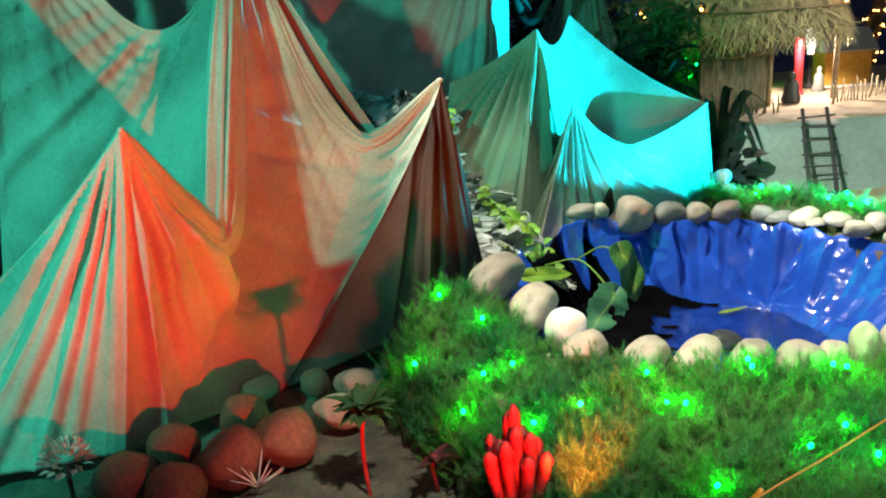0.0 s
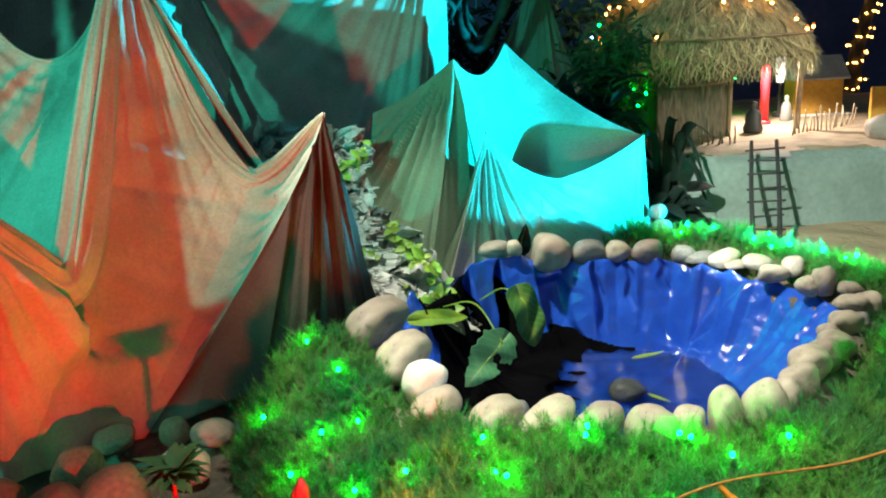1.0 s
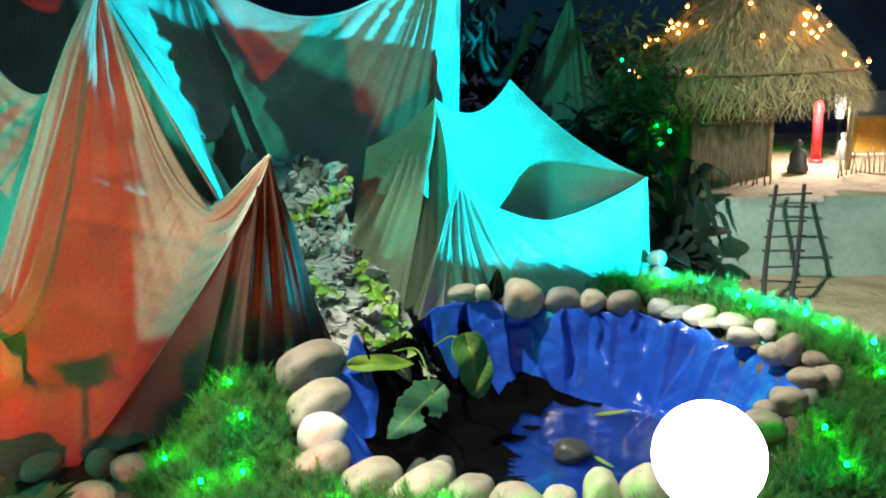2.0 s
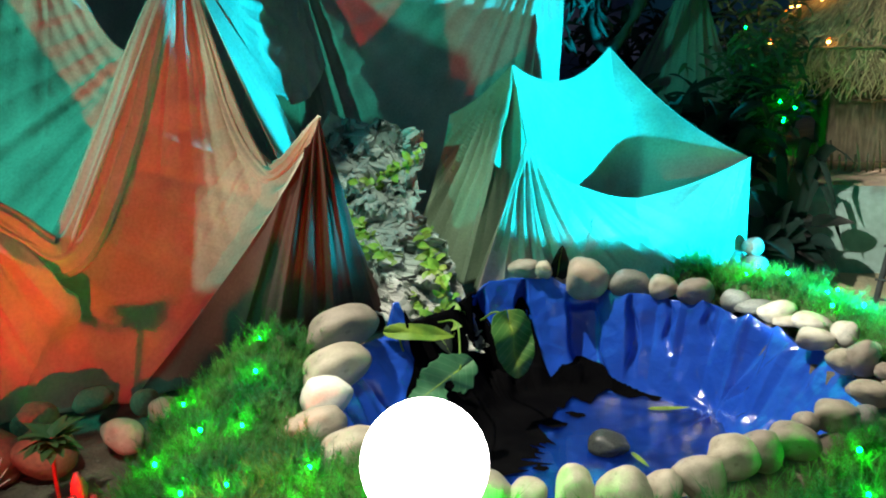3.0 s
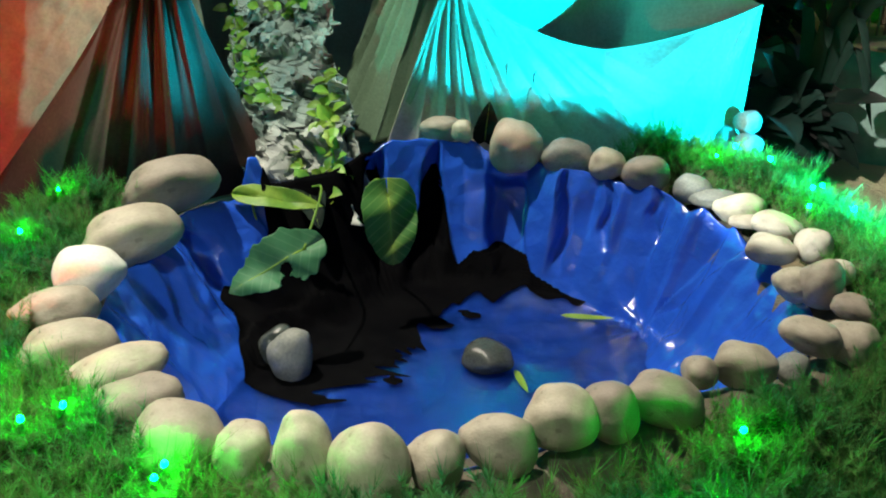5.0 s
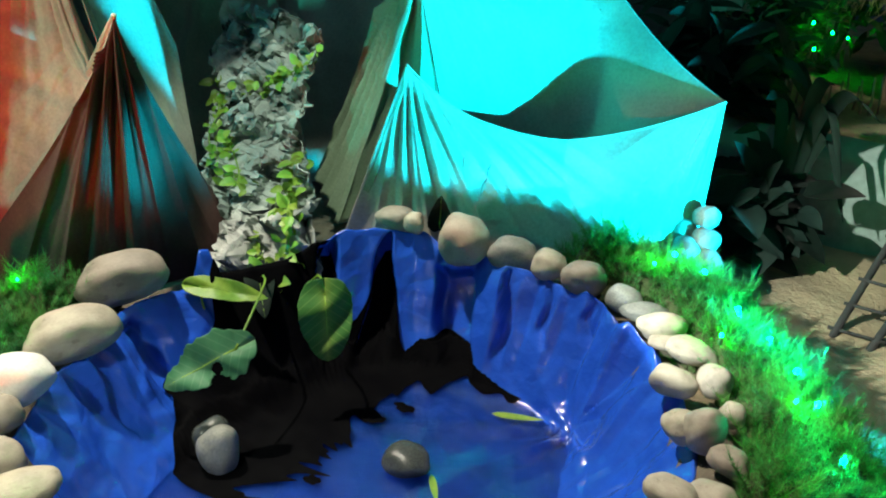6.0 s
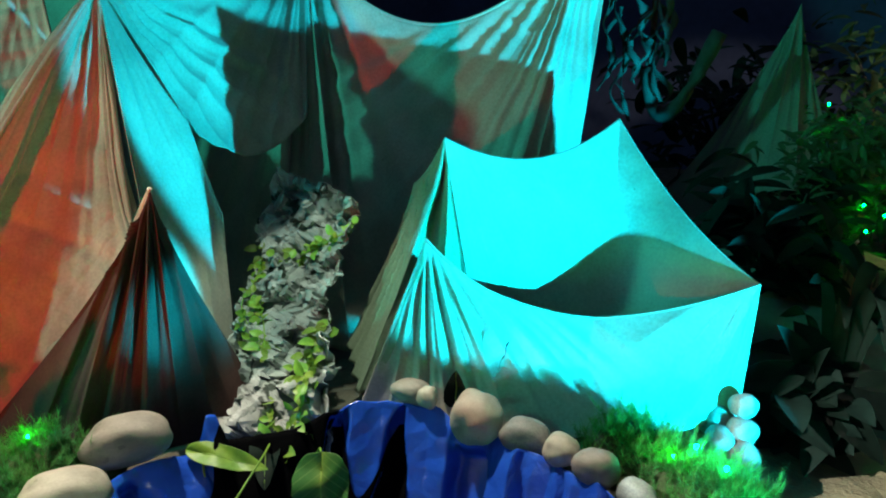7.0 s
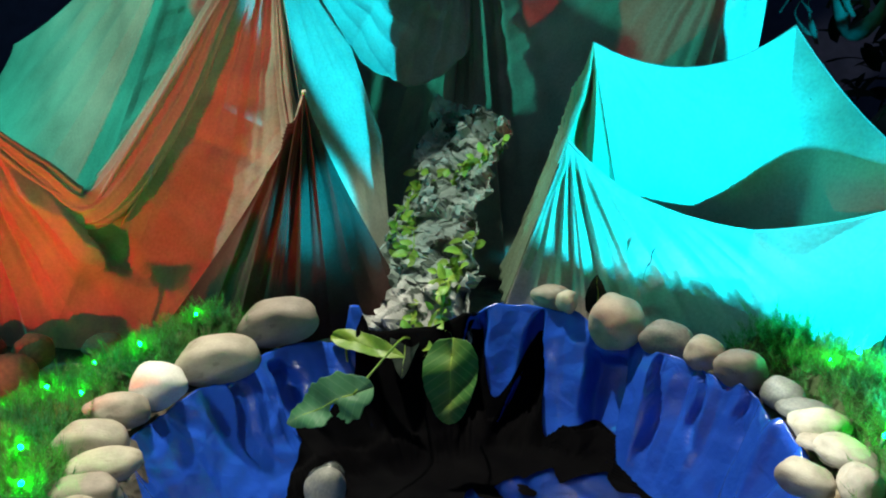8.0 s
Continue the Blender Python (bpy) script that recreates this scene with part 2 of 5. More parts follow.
def add_veins(material, vein_colour, vein_amount, heart_colour, heart_width):
    """Side veins that run out from the midrib along x, and a paler stripe beside it."""
    nt = material.node_tree
    nd, ln = nt.nodes, nt.links
    principled = nd["Principled BSDF"]
    before = principled.inputs["Base Color"].links[0].from_socket

    def calc(kind, a, b=None):
        n = nd.new("ShaderNodeMath")
        n.operation = kind
        for i, v in enumerate((a, b)):
            if isinstance(v, (int, float)):
                n.inputs[i].default_value = v
            elif v is not None:
                ln.new(v, n.inputs[i])
        return n.outputs[0]

    def tint(amount, under, colour):
        n = nd.new("ShaderNodeMix")
        n.data_type = "RGBA"
        ln.new(amount, n.inputs[0])
        ln.new(under, n.inputs[6])
        n.inputs[7].default_value = (*colour, 1)
        return n.outputs[2]

    xyz = nd.new("ShaderNodeSeparateXYZ")
    ln.new(nd.new("ShaderNodeTexCoord").outputs["Object"], xyz.inputs[0])
    away = calc("ABSOLUTE", xyz.outputs[1])
    wave = calc("SINE", calc("MULTIPLY", calc("SUBTRACT", xyz.outputs[0], calc("MULTIPLY", away, 0.75)), 480.0))
    line = calc("MULTIPLY", calc("POWER", calc("MAXIMUM", wave, 0.0), 9.0), vein_amount)
    blotch = nd.new("ShaderNodeTexNoise")
    blotch.inputs["Scale"].default_value = 70
    stripe = calc("MULTIPLY", calc("POWER", 2.718, calc("DIVIDE", away, -heart_width)), blotch.outputs[0])
    out = tint(stripe, tint(line, before, vein_colour), heart_colour)
    ln.new(out, principled.inputs["Base Color"])


add_veins(LEAF_VEINED, (0.16, 0.32, 0.18), 0.35, (0.25, 0.42, 0.22), 0.003)
add_veins(LEAF_VARIEGATED, (0.25, 0.42, 0.12), 0.4, (0.40, 0.50, 0.09), 0.006)

nt = SOIL.node_tree
old = nt.nodes["Principled BSDF"].inputs["Base Color"].links[0].from_socket
at = nt.nodes.new("ShaderNodeAttribute")
at.attribute_name = "sandy"
grit = nt.nodes.new("ShaderNodeTexNoise")
grit.inputs["Scale"].default_value, grit.inputs["Detail"].default_value = 38, 8
tone = nt.nodes.new("ShaderNodeMix")
tone.data_type = "RGBA"
tone.inputs[6].default_value, tone.inputs[7].default_value = (0.28, 0.20, 0.115, 1), (0.58, 0.43, 0.25, 1)
nt.links.new(grit.outputs[0], tone.inputs[0])
both = nt.nodes.new("ShaderNodeMix")
both.data_type = "RGBA"
nt.links.new(at.outputs["Fac"], both.inputs[0])
nt.links.new(old, both.inputs[6])
nt.links.new(tone.outputs[2], both.inputs[7])
nt.links.new(both.outputs[2], nt.nodes["Principled BSDF"].inputs["Base Color"])


# ---- helpers for shapes ----
def mesh_of(name, verts, faces, material, smooth=True):
    me = bpy.data.meshes.new(name)
    me.from_pydata([tuple(v) for v in verts], [], [tuple(f) for f in faces])
    me.materials.append(material)
    if smooth:
        me.polygons.foreach_set("use_smooth", [True] * len(me.polygons))
    me.update()
    return me


def part(name, me, parent=None, label="", m=None):
    ob = new(name, me)
    if parent:
        ob.parent = parent
    if m is not None:
        ob.matrix_basis = m
    if label:
        ob["label"] = label
    return ob


def base(name, at, label, category, group="", kind=""):
    ob = new(name)
    ob.empty_display_size = 0.02
    ob.matrix_basis = pose(*at)
    return tagged(ob, label, category, group, kind)


def grid_faces(nu, nv, wrap=False):
    out = []
    for i in range(nu - (0 if wrap else 1)):
        k = (i + 1) % nu
        for j in range(nv - 1):
            out.append((i * nv + j, k * nv + j, k * nv + j + 1, i * nv + j + 1))
    return out


def tube(points, radii, sides=8, caps=True):
    """A round bar along points."""
    verts, faces = [], []
    n = len(points)
    pts = [Vector(p) for p in points]
    for i, p in enumerate(pts):
        d = (pts[min(i + 1, n - 1)] - pts[max(i - 1, 0)]).normalized()
        a = d.orthogonal().normalized() if abs(d.z) > 0.9 else d.cross(Vector((0, 0, 1))).normalized()
        b = d.cross(a)
        r = radii[i] if isinstance(radii, (list, tuple)) else radii
        for k in range(sides):
            t = 2 * math.pi * k / sides
            verts.append(p + a * math.cos(t) * r + b * math.sin(t) * r)
    for i in range(n - 1):
        for k in range(sides):
            q = (k + 1) % sides
            faces.append((i * sides + k, i * sides + q, (i + 1) * sides + q, (i + 1) * sides + k))
    if caps:
        faces.append(tuple(reversed(range(sides))))
        faces.append(tuple(range((n - 1) * sides, n * sides)))
    return verts, faces


def join(*shapes):
    verts, faces = [], []
    for v, f in shapes:
        o = len(verts)
        verts += list(v)
        faces += [tuple(i + o for i in q) for q in f]
    return verts, faces


def box(x0, x1, y0, y1, z0, z1, bevel=0.0):
    bm = bmesh.new()
    bmesh.ops.create_cube(bm, size=1)
    for v in bm.verts:
        v.co = ((x0 + x1) / 2 + v.co.x * (x1 - x0), (y0 + y1) / 2 + v.co.y * (y1 - y0), (z0 + z1) / 2 + v.co.z * (z1 - z0))
    if bevel:
        bmesh.ops.bevel(bm, geom=bm.edges[:], offset=bevel, segments=2, affect="EDGES")
    bm.verts.index_update()
    out = [v.co.copy() for v in bm.verts], [tuple(v.index for v in f.verts) for f in bm.faces]
    bm.free()
    return out


def ball(radius, subdivisions=2, squash=(1, 1, 1)):
    bm = bmesh.new()
    bmesh.ops.create_icosphere(bm, subdivisions=subdivisions, radius=radius)
    bm.verts.index_update()
    out = [Vector(v.co[i] * squash[i] for i in range(3)) for v in bm.verts], [tuple(v.index for v in f.verts) for f in bm.faces]
    bm.free()
    return out


def moved(shape, m):
    return [m @ Vector(v) for v in shape[0]], shape[1]


def bend(points, n):
    """A smooth curve of n points through the points given."""
    p = [Vector(q) for q in points]
    p = [p[0] * 2 - p[1], *p, p[-1] * 2 - p[-2]]
    out = []
    for k in range(n):
        t = k / (n - 1) * (len(p) - 3)
        i = min(int(t), len(p) - 4)
        s = t - i
        a, b, c, d = p[i:i + 4]
        out.append(0.5 * (2 * b + (c - a) * s + (2 * a - 5 * b + 4 * c - d) * s * s + (3 * b - a - 3 * c + d) * s ** 3))
    return out


# ---- the ground and the pond's outline ----
HEART = np.array((0.53, 1.28))
SHORE = [(0.150, 1.240), (0.190, 1.130), (0.222, 1.050), (0.270, 0.990), (0.370, 0.955), (0.470, 0.938), (0.570, 0.946), (0.655, 0.992),
         (0.732, 1.090), (0.797, 1.165), (0.865, 1.240), (0.885, 1.340), (0.838, 1.445), (0.765, 1.540), (0.640, 1.618), (0.520, 1.630),
         (0.400, 1.632), (0.290, 1.560), (0.220, 1.440), (0.160, 1.330)]
_a = np.array([math.atan2(y - HEART[1], x - HEART[0]) % (2 * math.pi) for x, y in SHORE])
_r = np.array([math.hypot(y - HEART[1], x - HEART[0]) for x, y in SHORE])
_o = np.argsort(_a)
_fine = np.linspace(0, 2 * math.pi, 721)
_rad = np.interp(_fine, _a[_o], _r[_o], period=2 * math.pi)
_k = np.hanning(23) / np.hanning(23).sum()
_rad = np.convolve(np.concatenate((_rad[-12:-1], _rad, _rad[1:12])), _k, "valid")


def shore(angle):
    return np.interp(np.mod(angle, 2 * math.pi), _fine, _rad)


def outside(x, y):
    """How far a place lies outside the pond's edge, and its direction."""
    dx, dy = x - HEART[0], y - HEART[1]
    angle = np.arctan2(dy, dx)
    return np.hypot(dx, dy) - shore(angle), np.mod(angle, 2 * math.pi)


BANK_A = np.radians([0, 45, 80, 110, 150, 180, 205, 225, 245, 270, 310, 360])
BANK_W = np.array([0.20, 0.20, 0.30, 0.34, 0.30, 0.17, 0.20, 0.24, 0.36, 0.50, 0.42, 0.20])


def height(x, y):
    d, a = outside(x, y)
    w = np.interp(a, BANK_A, BANK_W)
    out = -0.085 + 0.09 * np.exp(-(np.maximum(d, 0) / w) ** 2)
    out = out + 0.008 * np.sin(x * 23 + 2 * np.sin(y * 9)) * np.sin(y * 19 + 1.3) * np.exp(-(np.hypot(x - 0.4, y - 1.3) / 2) ** 2)
    deg = np.degrees(a)
    pit = 0.028 * np.clip((deg - 66) / 10, 0, 1) * np.clip((222 - deg) / 10, 0, 1)
    front = np.where((deg > 228) | (deg < 40), 1.0, 0.0)
    pit = pit - 0.022 * front
    out = out + front * 0.022 * np.exp(-((d - 0.03) / 0.03) ** 2)
    return np.where(d < pit, np.maximum(-0.22, 0.005 + (d - pit) * np.where(pit != 0, 12.0, 3.0)), out)


def spread(lo, hi, fine_lo, fine_hi, step, far):
    core = np.arange(fine_lo, fine_hi + step / 2, step)
    up = fine_hi + np.geomspace(step, far - fine_hi, 26)
    down = fine_lo - np.geomspace(step, far + fine_lo, 26)
    return np.concatenate((down[::-1], core, up))


gx, gy = spread(0, 0, -0.9, 1.6, 0.02, 40), spread(0, 0, 0.0, 2.6, 0.02, 40)
GX, GY = np.meshgrid(gx, gy, indexing="ij")
GZ = height(GX, GY)
verts = np.stack((GX, GY, GZ), -1).reshape(-1, 3)
me = mesh_of("ground", verts.tolist(), grid_faces(len(gx), len(gy)), SOIL)
sandy = 1 / (1 + np.exp(-40 * (np.minimum(verts[:, 0] - 0.84, verts[:, 1] - 1.5) + 0.03 * np.sin(verts[:, 1] * 17) * np.sin(verts[:, 0] * 23))))
me.attributes.new("sandy", "FLOAT", "POINT").data.foreach_set("value", sandy.astype(np.float32))
tagged(part("ground", me), "dark bare soil turning to ochre sand", "ground", kind="structure")

# tarpaulin liner
NT, NR = 720, 72
rng = np.random.default_rng(4)
ang = np.linspace(0, 2 * math.pi, NT, endpoint=False)
fold = np.zeros(NT)
for k in (5, 8, 13):
    fold += 0.35 * np.sin(k * ang + rng.uniform(0, 6)) / k ** 0.5
for centre, wide, deep in ((76, 4, 0.7), (83, 3, -0.7), (150, 8, 0.8), (172, 6, 1.4), (184, 5, -1.0), (195, 7, 1.6), (207, 5, -0.8), (218, 7, 1.0), (12, 7, 0.8), (28, 5, -0.6), (39, 6, 1.2), (48, 4, -0.9), (57, 6, 1.4), (65, 4, -0.8), (92, 5, 1.3), (101, 4, -1.0), (111, 4, 0.9)):
    q = (np.degrees(ang) - centre) / wide
    fold += deep * np.where(q < 0, np.maximum(0, 1 + q * 1.9), np.maximum(0, 1 - q * 0.75))
lift = np.interp(ang, np.radians([0, 60, 96, 108, 114, 134, 150, 200, 222, 330, 360]), [0.012, 0.018, 0.022, 0.026, 0.048, 0.050, 0.02, 0.012, 0.002, 0.002, 0.012])
lift += 0.045 * np.clip(1.7 - np.abs(np.degrees(ang) - 168) / 1.8, 0, 1)
lip = np.interp(ang, np.radians([0, 40, 60, 200, 220, 340, 360]), [0.01, 0.03, 0.035, 0.035, 0.0, 0.0, 0.01])
KNOT = np.array((0.688, 1.515))
# hollows that the sheet falls back into between its flaps: direction at the lip and below, half width above and below, depth, from, to
HOLLOWS = ((122.5, 128, 0.3, 5.5, 0.034, 0.16, 0.72), (107, 101, 4.2, 5.5, 0.030, 0.25, 0.74), (91, 88, 0.7, 1.8, 0.016, 0.16, 0.60), (139, 141, 2.0, 4.0, 0.03, 0.16, 0.72),
           (80, 77, 0.8, 1.6, 0.010, 0.15, 0.45), (188, 186, 2.0, 3.5, 0.022, 0.20, 0.60), (200, 203, 1.5, 2.5, 0.014, 0.16, 0.55), (69, 66, 0.8, 1.5, 0.009, 0.14, 0.4))


def hollow(deg, s):
    out = 0.0
    for top, low, wide0, wide1, deep, s0, s1 in HOLLOWS:
        if s0 < s < s1:
            v = (s - s0) / (s1 - s0)
            off = abs(deg - top - (low - top) * v + 0.8 * math.sin(9 * v + top)) / (wide0 + (wide1 - wide0) * v ** 0.7)
            out += deep * max(0.0, min(1.0, (1.15 - off) * 3)) * min(1, v * 7, (1 - v) * 3.5)
    return out


verts = []
for i, a in enumerate(ang):
    R = shore(a)
    deg = math.degrees(a)
    steep = np.interp(a, np.radians([0, 40, 58, 70, 130, 170, 230, 300, 360]), [0.52, 0.66, 0.80, 0.78, 0.74, 0.62, 0.74, 0.74, 0.52])
    for j in range(NR):
        s = j / (NR - 1)
        if s < 0.14:
            q, z = 1 + lip[i] * (1 - s / 0.14), lift[i] * (s / 0.14) ** 0.5 + 0.006
        elif s < 0.72:
            v = (s - 0.14) / 0.58
            q = 1 - (1 - steep) * v ** 1.15
            z = lift[i] + 0.006 - (0.142 + lift[i]) * (v ** 1.25 * (3 - v ** 1.25 * 1) / 2)
        else:
            v = (s - 0.72) / 0.28
            q, z = steep * (1 - v), -0.136 - 0.004 * v
        side = 0.0115 * fold[i] * (math.exp(-((s - 0.30) / 0.16) ** 2) if s < 0.30 else math.exp(-((s - 0.30) / 0.26) ** 2))
        side -= hollow(deg, s)
        x, y = HEART[0] + (R * q - side) * math.cos(a), HEART[1] + (R * q - side) * math.sin(a)
        kd = math.hypot(x - KNOT[0], y - KNOT[1])
        ka = math.atan2(y - KNOT[1], x - KNOT[0])
        ray = (4.2 * ka + 0.6 * math.sin(2.3 * ka) + 1) / math.pi % 1
        z += 0.026 * ((ray / 0.7 if ray < 0.7 else (1 - ray) / 0.3) - 0.5) * math.exp(-kd / 0.13) * min(1, kd / 0.02)
        crease = 1 - 2 * abs(noise.noise((a * 5, s * 2.2, 1.5)))
        crease2 = 1 - 2 * abs(noise.noise((x * 24, y * 24, z * 24)))
        calm = max(0.0, min(1.0, (0.74 - s) / 0.1))
        rough = min(1, s * 5) * (0.35 + 0.65 * math.exp(-((s - 0.2) / 0.16) ** 2) + (0.5 if 165 < deg < 235 else 0))
        z += 0.005 * crease * min(1, s * 5) * calm + 0.0055 * crease2 * rough * (0.35 + 0.65 * calm) + 0.0012 * noise.noise((x * 60, y * 60, 7))
        verts.append((x, y, z))
liner = verts
faces = grid_faces(NT, NR, True)
pond = base("pond_liner", (0.53, 1.28, -0.14), "shiny creased blue tarpaulin lining the small pond", "pond liner")
pond.matrix_basis = Matrix()
cut = int(0.74 * (NR - 1))
part("side_sheet", mesh_of("side_sheet", verts, [q for q in faces if q[0] % NR < cut], TARP), pond)
part("floor_sheet", mesh_of("floor_sheet", verts, [q for q in faces if q[0] % NR >= cut], TARP), pond)
wa = np.linspace(0, 2 * math.pi, 120, endpoint=False)
verts = [(HEART[0] + shore(a) * 0.74 * math.cos(a), HEART[1] + shore(a) * 0.74 * math.sin(a), -0.1285) for a in wa]
me = mesh_of("water", verts, [tuple(range(120))], WATER)
tagged(part("water", me), "thin still water on the blue pond floor", "water", kind="structure")

# ---- cloth ----
def chain(points, sags, u):
    """A hanging edge through the points: segment by segment, each with its sag."""
    i = min(int(u), len(points) - 2)
    s = u - i
    p = Vector(points[i]).lerp(Vector(points[i + 1]), s)
    p.z -= sags[i] * 4 * s * (1 - s)
    return p


def drape(name, top, sags, foot, tips, flare=1.35, density=110, rows=56, parent=None, material=None, wrinkle=0.004, seed=1, hem=0.0, dips=None, swags=None, soft=0, tuck=None):
    """A sheet of cloth that hangs from a top edge to its foot, with folds that run out from the tips (place, folds, depth, reach)."""
    n = len(foot) - 1
    top = list(top) + [top[-1]] * (len(foot) - len(top))
    sags = list(sags) + [0] * (n - len(sags))
    nu, nv = density, rows
    P = np.zeros((nu, nv, 3))
    for i in range(nu):
        u = n * i / (nu - 1)
        t, f = chain(top, sags, u), chain(foot, dips or [0] * n, u)
        for j in range(nv):
            v = j / (nv - 1)
            h = v ** flare
            P[i, j] = (t.x + (f.x - t.x) * h, t.y + (f.y - t.y) * h, t.z + (f.z - t.z) * v)
    if soft:
        k = np.hanning(soft) / np.hanning(soft).sum()
        wide = np.pad(P, ((soft // 2, soft // 2), (0, 0), (0, 0)), mode="reflect", reflect_type="odd")
        smooth = np.stack([np.stack([np.convolve(wide[:, j, c], k, "valid") for c in range(3)], -1) for j in range(nv)], 1)
        w = np.clip(np.linspace(0, 1, nv) * 3.5, 0, 1)[None, :, None]
        P = P * (1 - w) + smooth * w
    du, dv = np.gradient(P, axis=0), np.gradient(P, axis=1)
    N = np.cross(du, dv)
    ln = np.linalg.norm(N, axis=2, keepdims=True)
    mean = N.sum((0, 1))
    mean /= np.linalg.norm(mean)
    N = np.where(ln > 1e-9, N / np.maximum(ln, 1e-9), mean)
    rnd = np.random.default_rng(seed)
    D = np.zeros((nu, nv))
    for tip, count, deep, reach in tips:
        rel = P - np.array(tip)
        away = np.linalg.norm(rel, axis=2)
        e = np.cross((0, 0, 1), mean)
        e /= np.linalg.norm(e)
        ang = np.arctan2(rel @ e, 0.02 - rel[..., 2])
        ph = rnd.uniform(0, 6, 4)
        r = np.sin(count * ang + ph[0]) + 0.6 * np.sin(count * 1.73 * ang + ph[1]) + 0.45 * np.sin(count * 2.9 * ang + ph[2]) + 0.5 * np.sin(count * 0.47 * ang + ph[3])
        r = np.sign(r) * np.abs(r) ** 0.8 * (0.55 + 0.45 * np.sin(count * 0.21 * ang + ph[1]))
        r = 0.65 * r + 0.7 * (2 * np.abs(np.sin(count * 0.55 * ang + ph[3])) ** 0.55 - 1)
        D += deep * r * np.minimum(away / 0.10, 1) * np.exp(-away / reach)
    for i in range(nu):
        for j in range(nv):
            x, y, z = P[i, j]
            D[i, j] += wrinkle * (noise.noise((x * 7 + seed, y * 7, z * 7)) + 0.4 * noise.noise((x * 19, y * 19 + seed, z * 19)))
    if swags:
        which, count, deep, fade = swags
        U = np.linspace(0, n, nu)[:, None] - which
        V = np.linspace(0, 1, nv)[None, :]
        belly = np.where((U > 0) & (U < 1), np.sin(np.pi * np.clip(U, 0, 1)), 0) ** 0.7
        wavy = V * count * (1 + 0.5 * V) + 0.25 * np.sin(U * 5 + seed)
        D += deep * belly * (1 - 2 * np.abs(np.mod(wavy, 1) * 2 - 1)) * np.exp(-V / fade)
    if tuck:
        (y0, z0), (y1, z1), far, deep = tuck
        long = math.hypot(y1 - y0, z1 - z0)
        ey, ez = (y1 - y0) / long, (z1 - z0) / long
        along = (P[..., 1] - y0) * ey + (P[..., 2] - z0) * ez + 0.006 * np.sin(P[..., 2] * 40)
        over = (P[..., 1] - y0) * ez - (P[..., 2] - z0) * ey
        over = over + 0.010 * np.sin(along * 22)
        lap = np.where(over > 0, np.exp(-(over / 0.055) ** 2), np.clip(1 + over / 0.006, -0.7, 1) * np.exp(-(over / 0.035) ** 2))
        fade = np.clip((along + 0.05) / 0.08, 0, 1) * np.clip((long + 0.04 - along) / 0.10, 0, 1) * (P[..., 0] < far)
        D += deep * lap * fade * (1 if mean[1] < 0 else -1)
    side = np.minimum(np.arange(nu), np.arange(nu)[::-1]) / (nu * 0.03)
    edge = np.minimum(np.linspace(0, 1, nv) * 10, 1)[None, :] * np.minimum(side, 1)[:, None]
    P = P + N * (D * edge)[..., None]
    ob = part(name, mesh_of(name, P.reshape(-1, 3).tolist(), grid_faces(nu, nv), material or CLOTH), parent)
    th = ob.modifiers.new("thickness", "SOLIDIFY")
    th.thickness, th.offset = 0.0016, 0
    if hem:
        rim = [chain(top, sags, n * i / (nu - 1)) for i in range(nu)]
        part("hem", mesh_of("hem", *tube(rim, hem, 6), material or CLOTH), ob)
    return ob


L, S1, A, S2, B = (-0.328, 0.927, 0.384), (-0.28, 1.11, 0.194), (-0.295, 1.49, 0.69), (-0.097, 1.412, 0.285), (0.05, 1.358, 0.385)
M = (-0.76, 1.58, 0.98)
hills = base("cloth_mountain", (0, 0, 0), "draped khaki cotton cloth mountain with sharp peaks and folds", "cloth mountain")
drape("front_slope", [L, S1, A, S2, B], [0.03, 0.0, 0.05, 0.03],
      [(-0.41, 0.95, -0.06), (-0.35, 1.015, -0.06), (-0.295, 1.075, -0.065), (-0.255, 1.125, -0.07), (-0.237, 1.15, -0.075)],
      [(A, 44, 0.008, 0.40), (L, 30, 0.012, 0.40), (B, 46, 0.006, 0.16)], 1.22, 420, 90, hills, seed=3, hem=0.004, swags=(3, 9, 0.007, 0.22), tuck=((1.004, 0.264), (1.16, 0.056), -0.2, 0.034))
drape("side_slope", [(-0.85, 1.1, 0.05), L], [0.05], [(-1.0, 0.8, -0.07), (-0.41, 0.95, -0.06)], [(L, 36, 0.012, 0.5)], 1.22, 220, 60, hills, seed=5)
# this cone's shade is put into its dark cloth colour
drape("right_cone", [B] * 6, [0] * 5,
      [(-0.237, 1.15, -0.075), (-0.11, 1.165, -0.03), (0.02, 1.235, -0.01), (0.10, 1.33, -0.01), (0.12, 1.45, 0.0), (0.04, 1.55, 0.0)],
      [(B, 46, 0.015, 0.30)], 1.22, 420, 70, hills, CLOTH_SHADED_BROWN, seed=8, soft=121)
drape("right_slope", [A, (-0.212, 1.60, 0.45), (-0.142, 1.615, 0.285)], [0.012, 0.006], [(0.035, 1.385, 0.12), (0.0, 1.5, -0.01), (-0.115, 1.61, 0.0)],
      [(A, 34, 0.008, 0.4)], 1.1, 220, 64, hills, seed=11)
drape("left_hollow", [M, A], [0.325], [(-0.66, 1.13, 0.0), (-0.285, 1.16, 0.165)], [(A, 40, 0.016, 0.45), (M, 34, 0.014, 0.4)], 1.12, 340, 90, hills, seed=14, hem=0.004, dips=[0.03], swags=(0, 14, 0.008, 0.16))
drape("far_left_slope", [(-1.7, 1.25, 0.5), M], [0.06], [(-1.8, 0.7, -0.08), (-0.72, 1.1, -0.06)], [(M, 34, 0.016, 0.6)], 1.3, 240, 60, hills, seed=17)

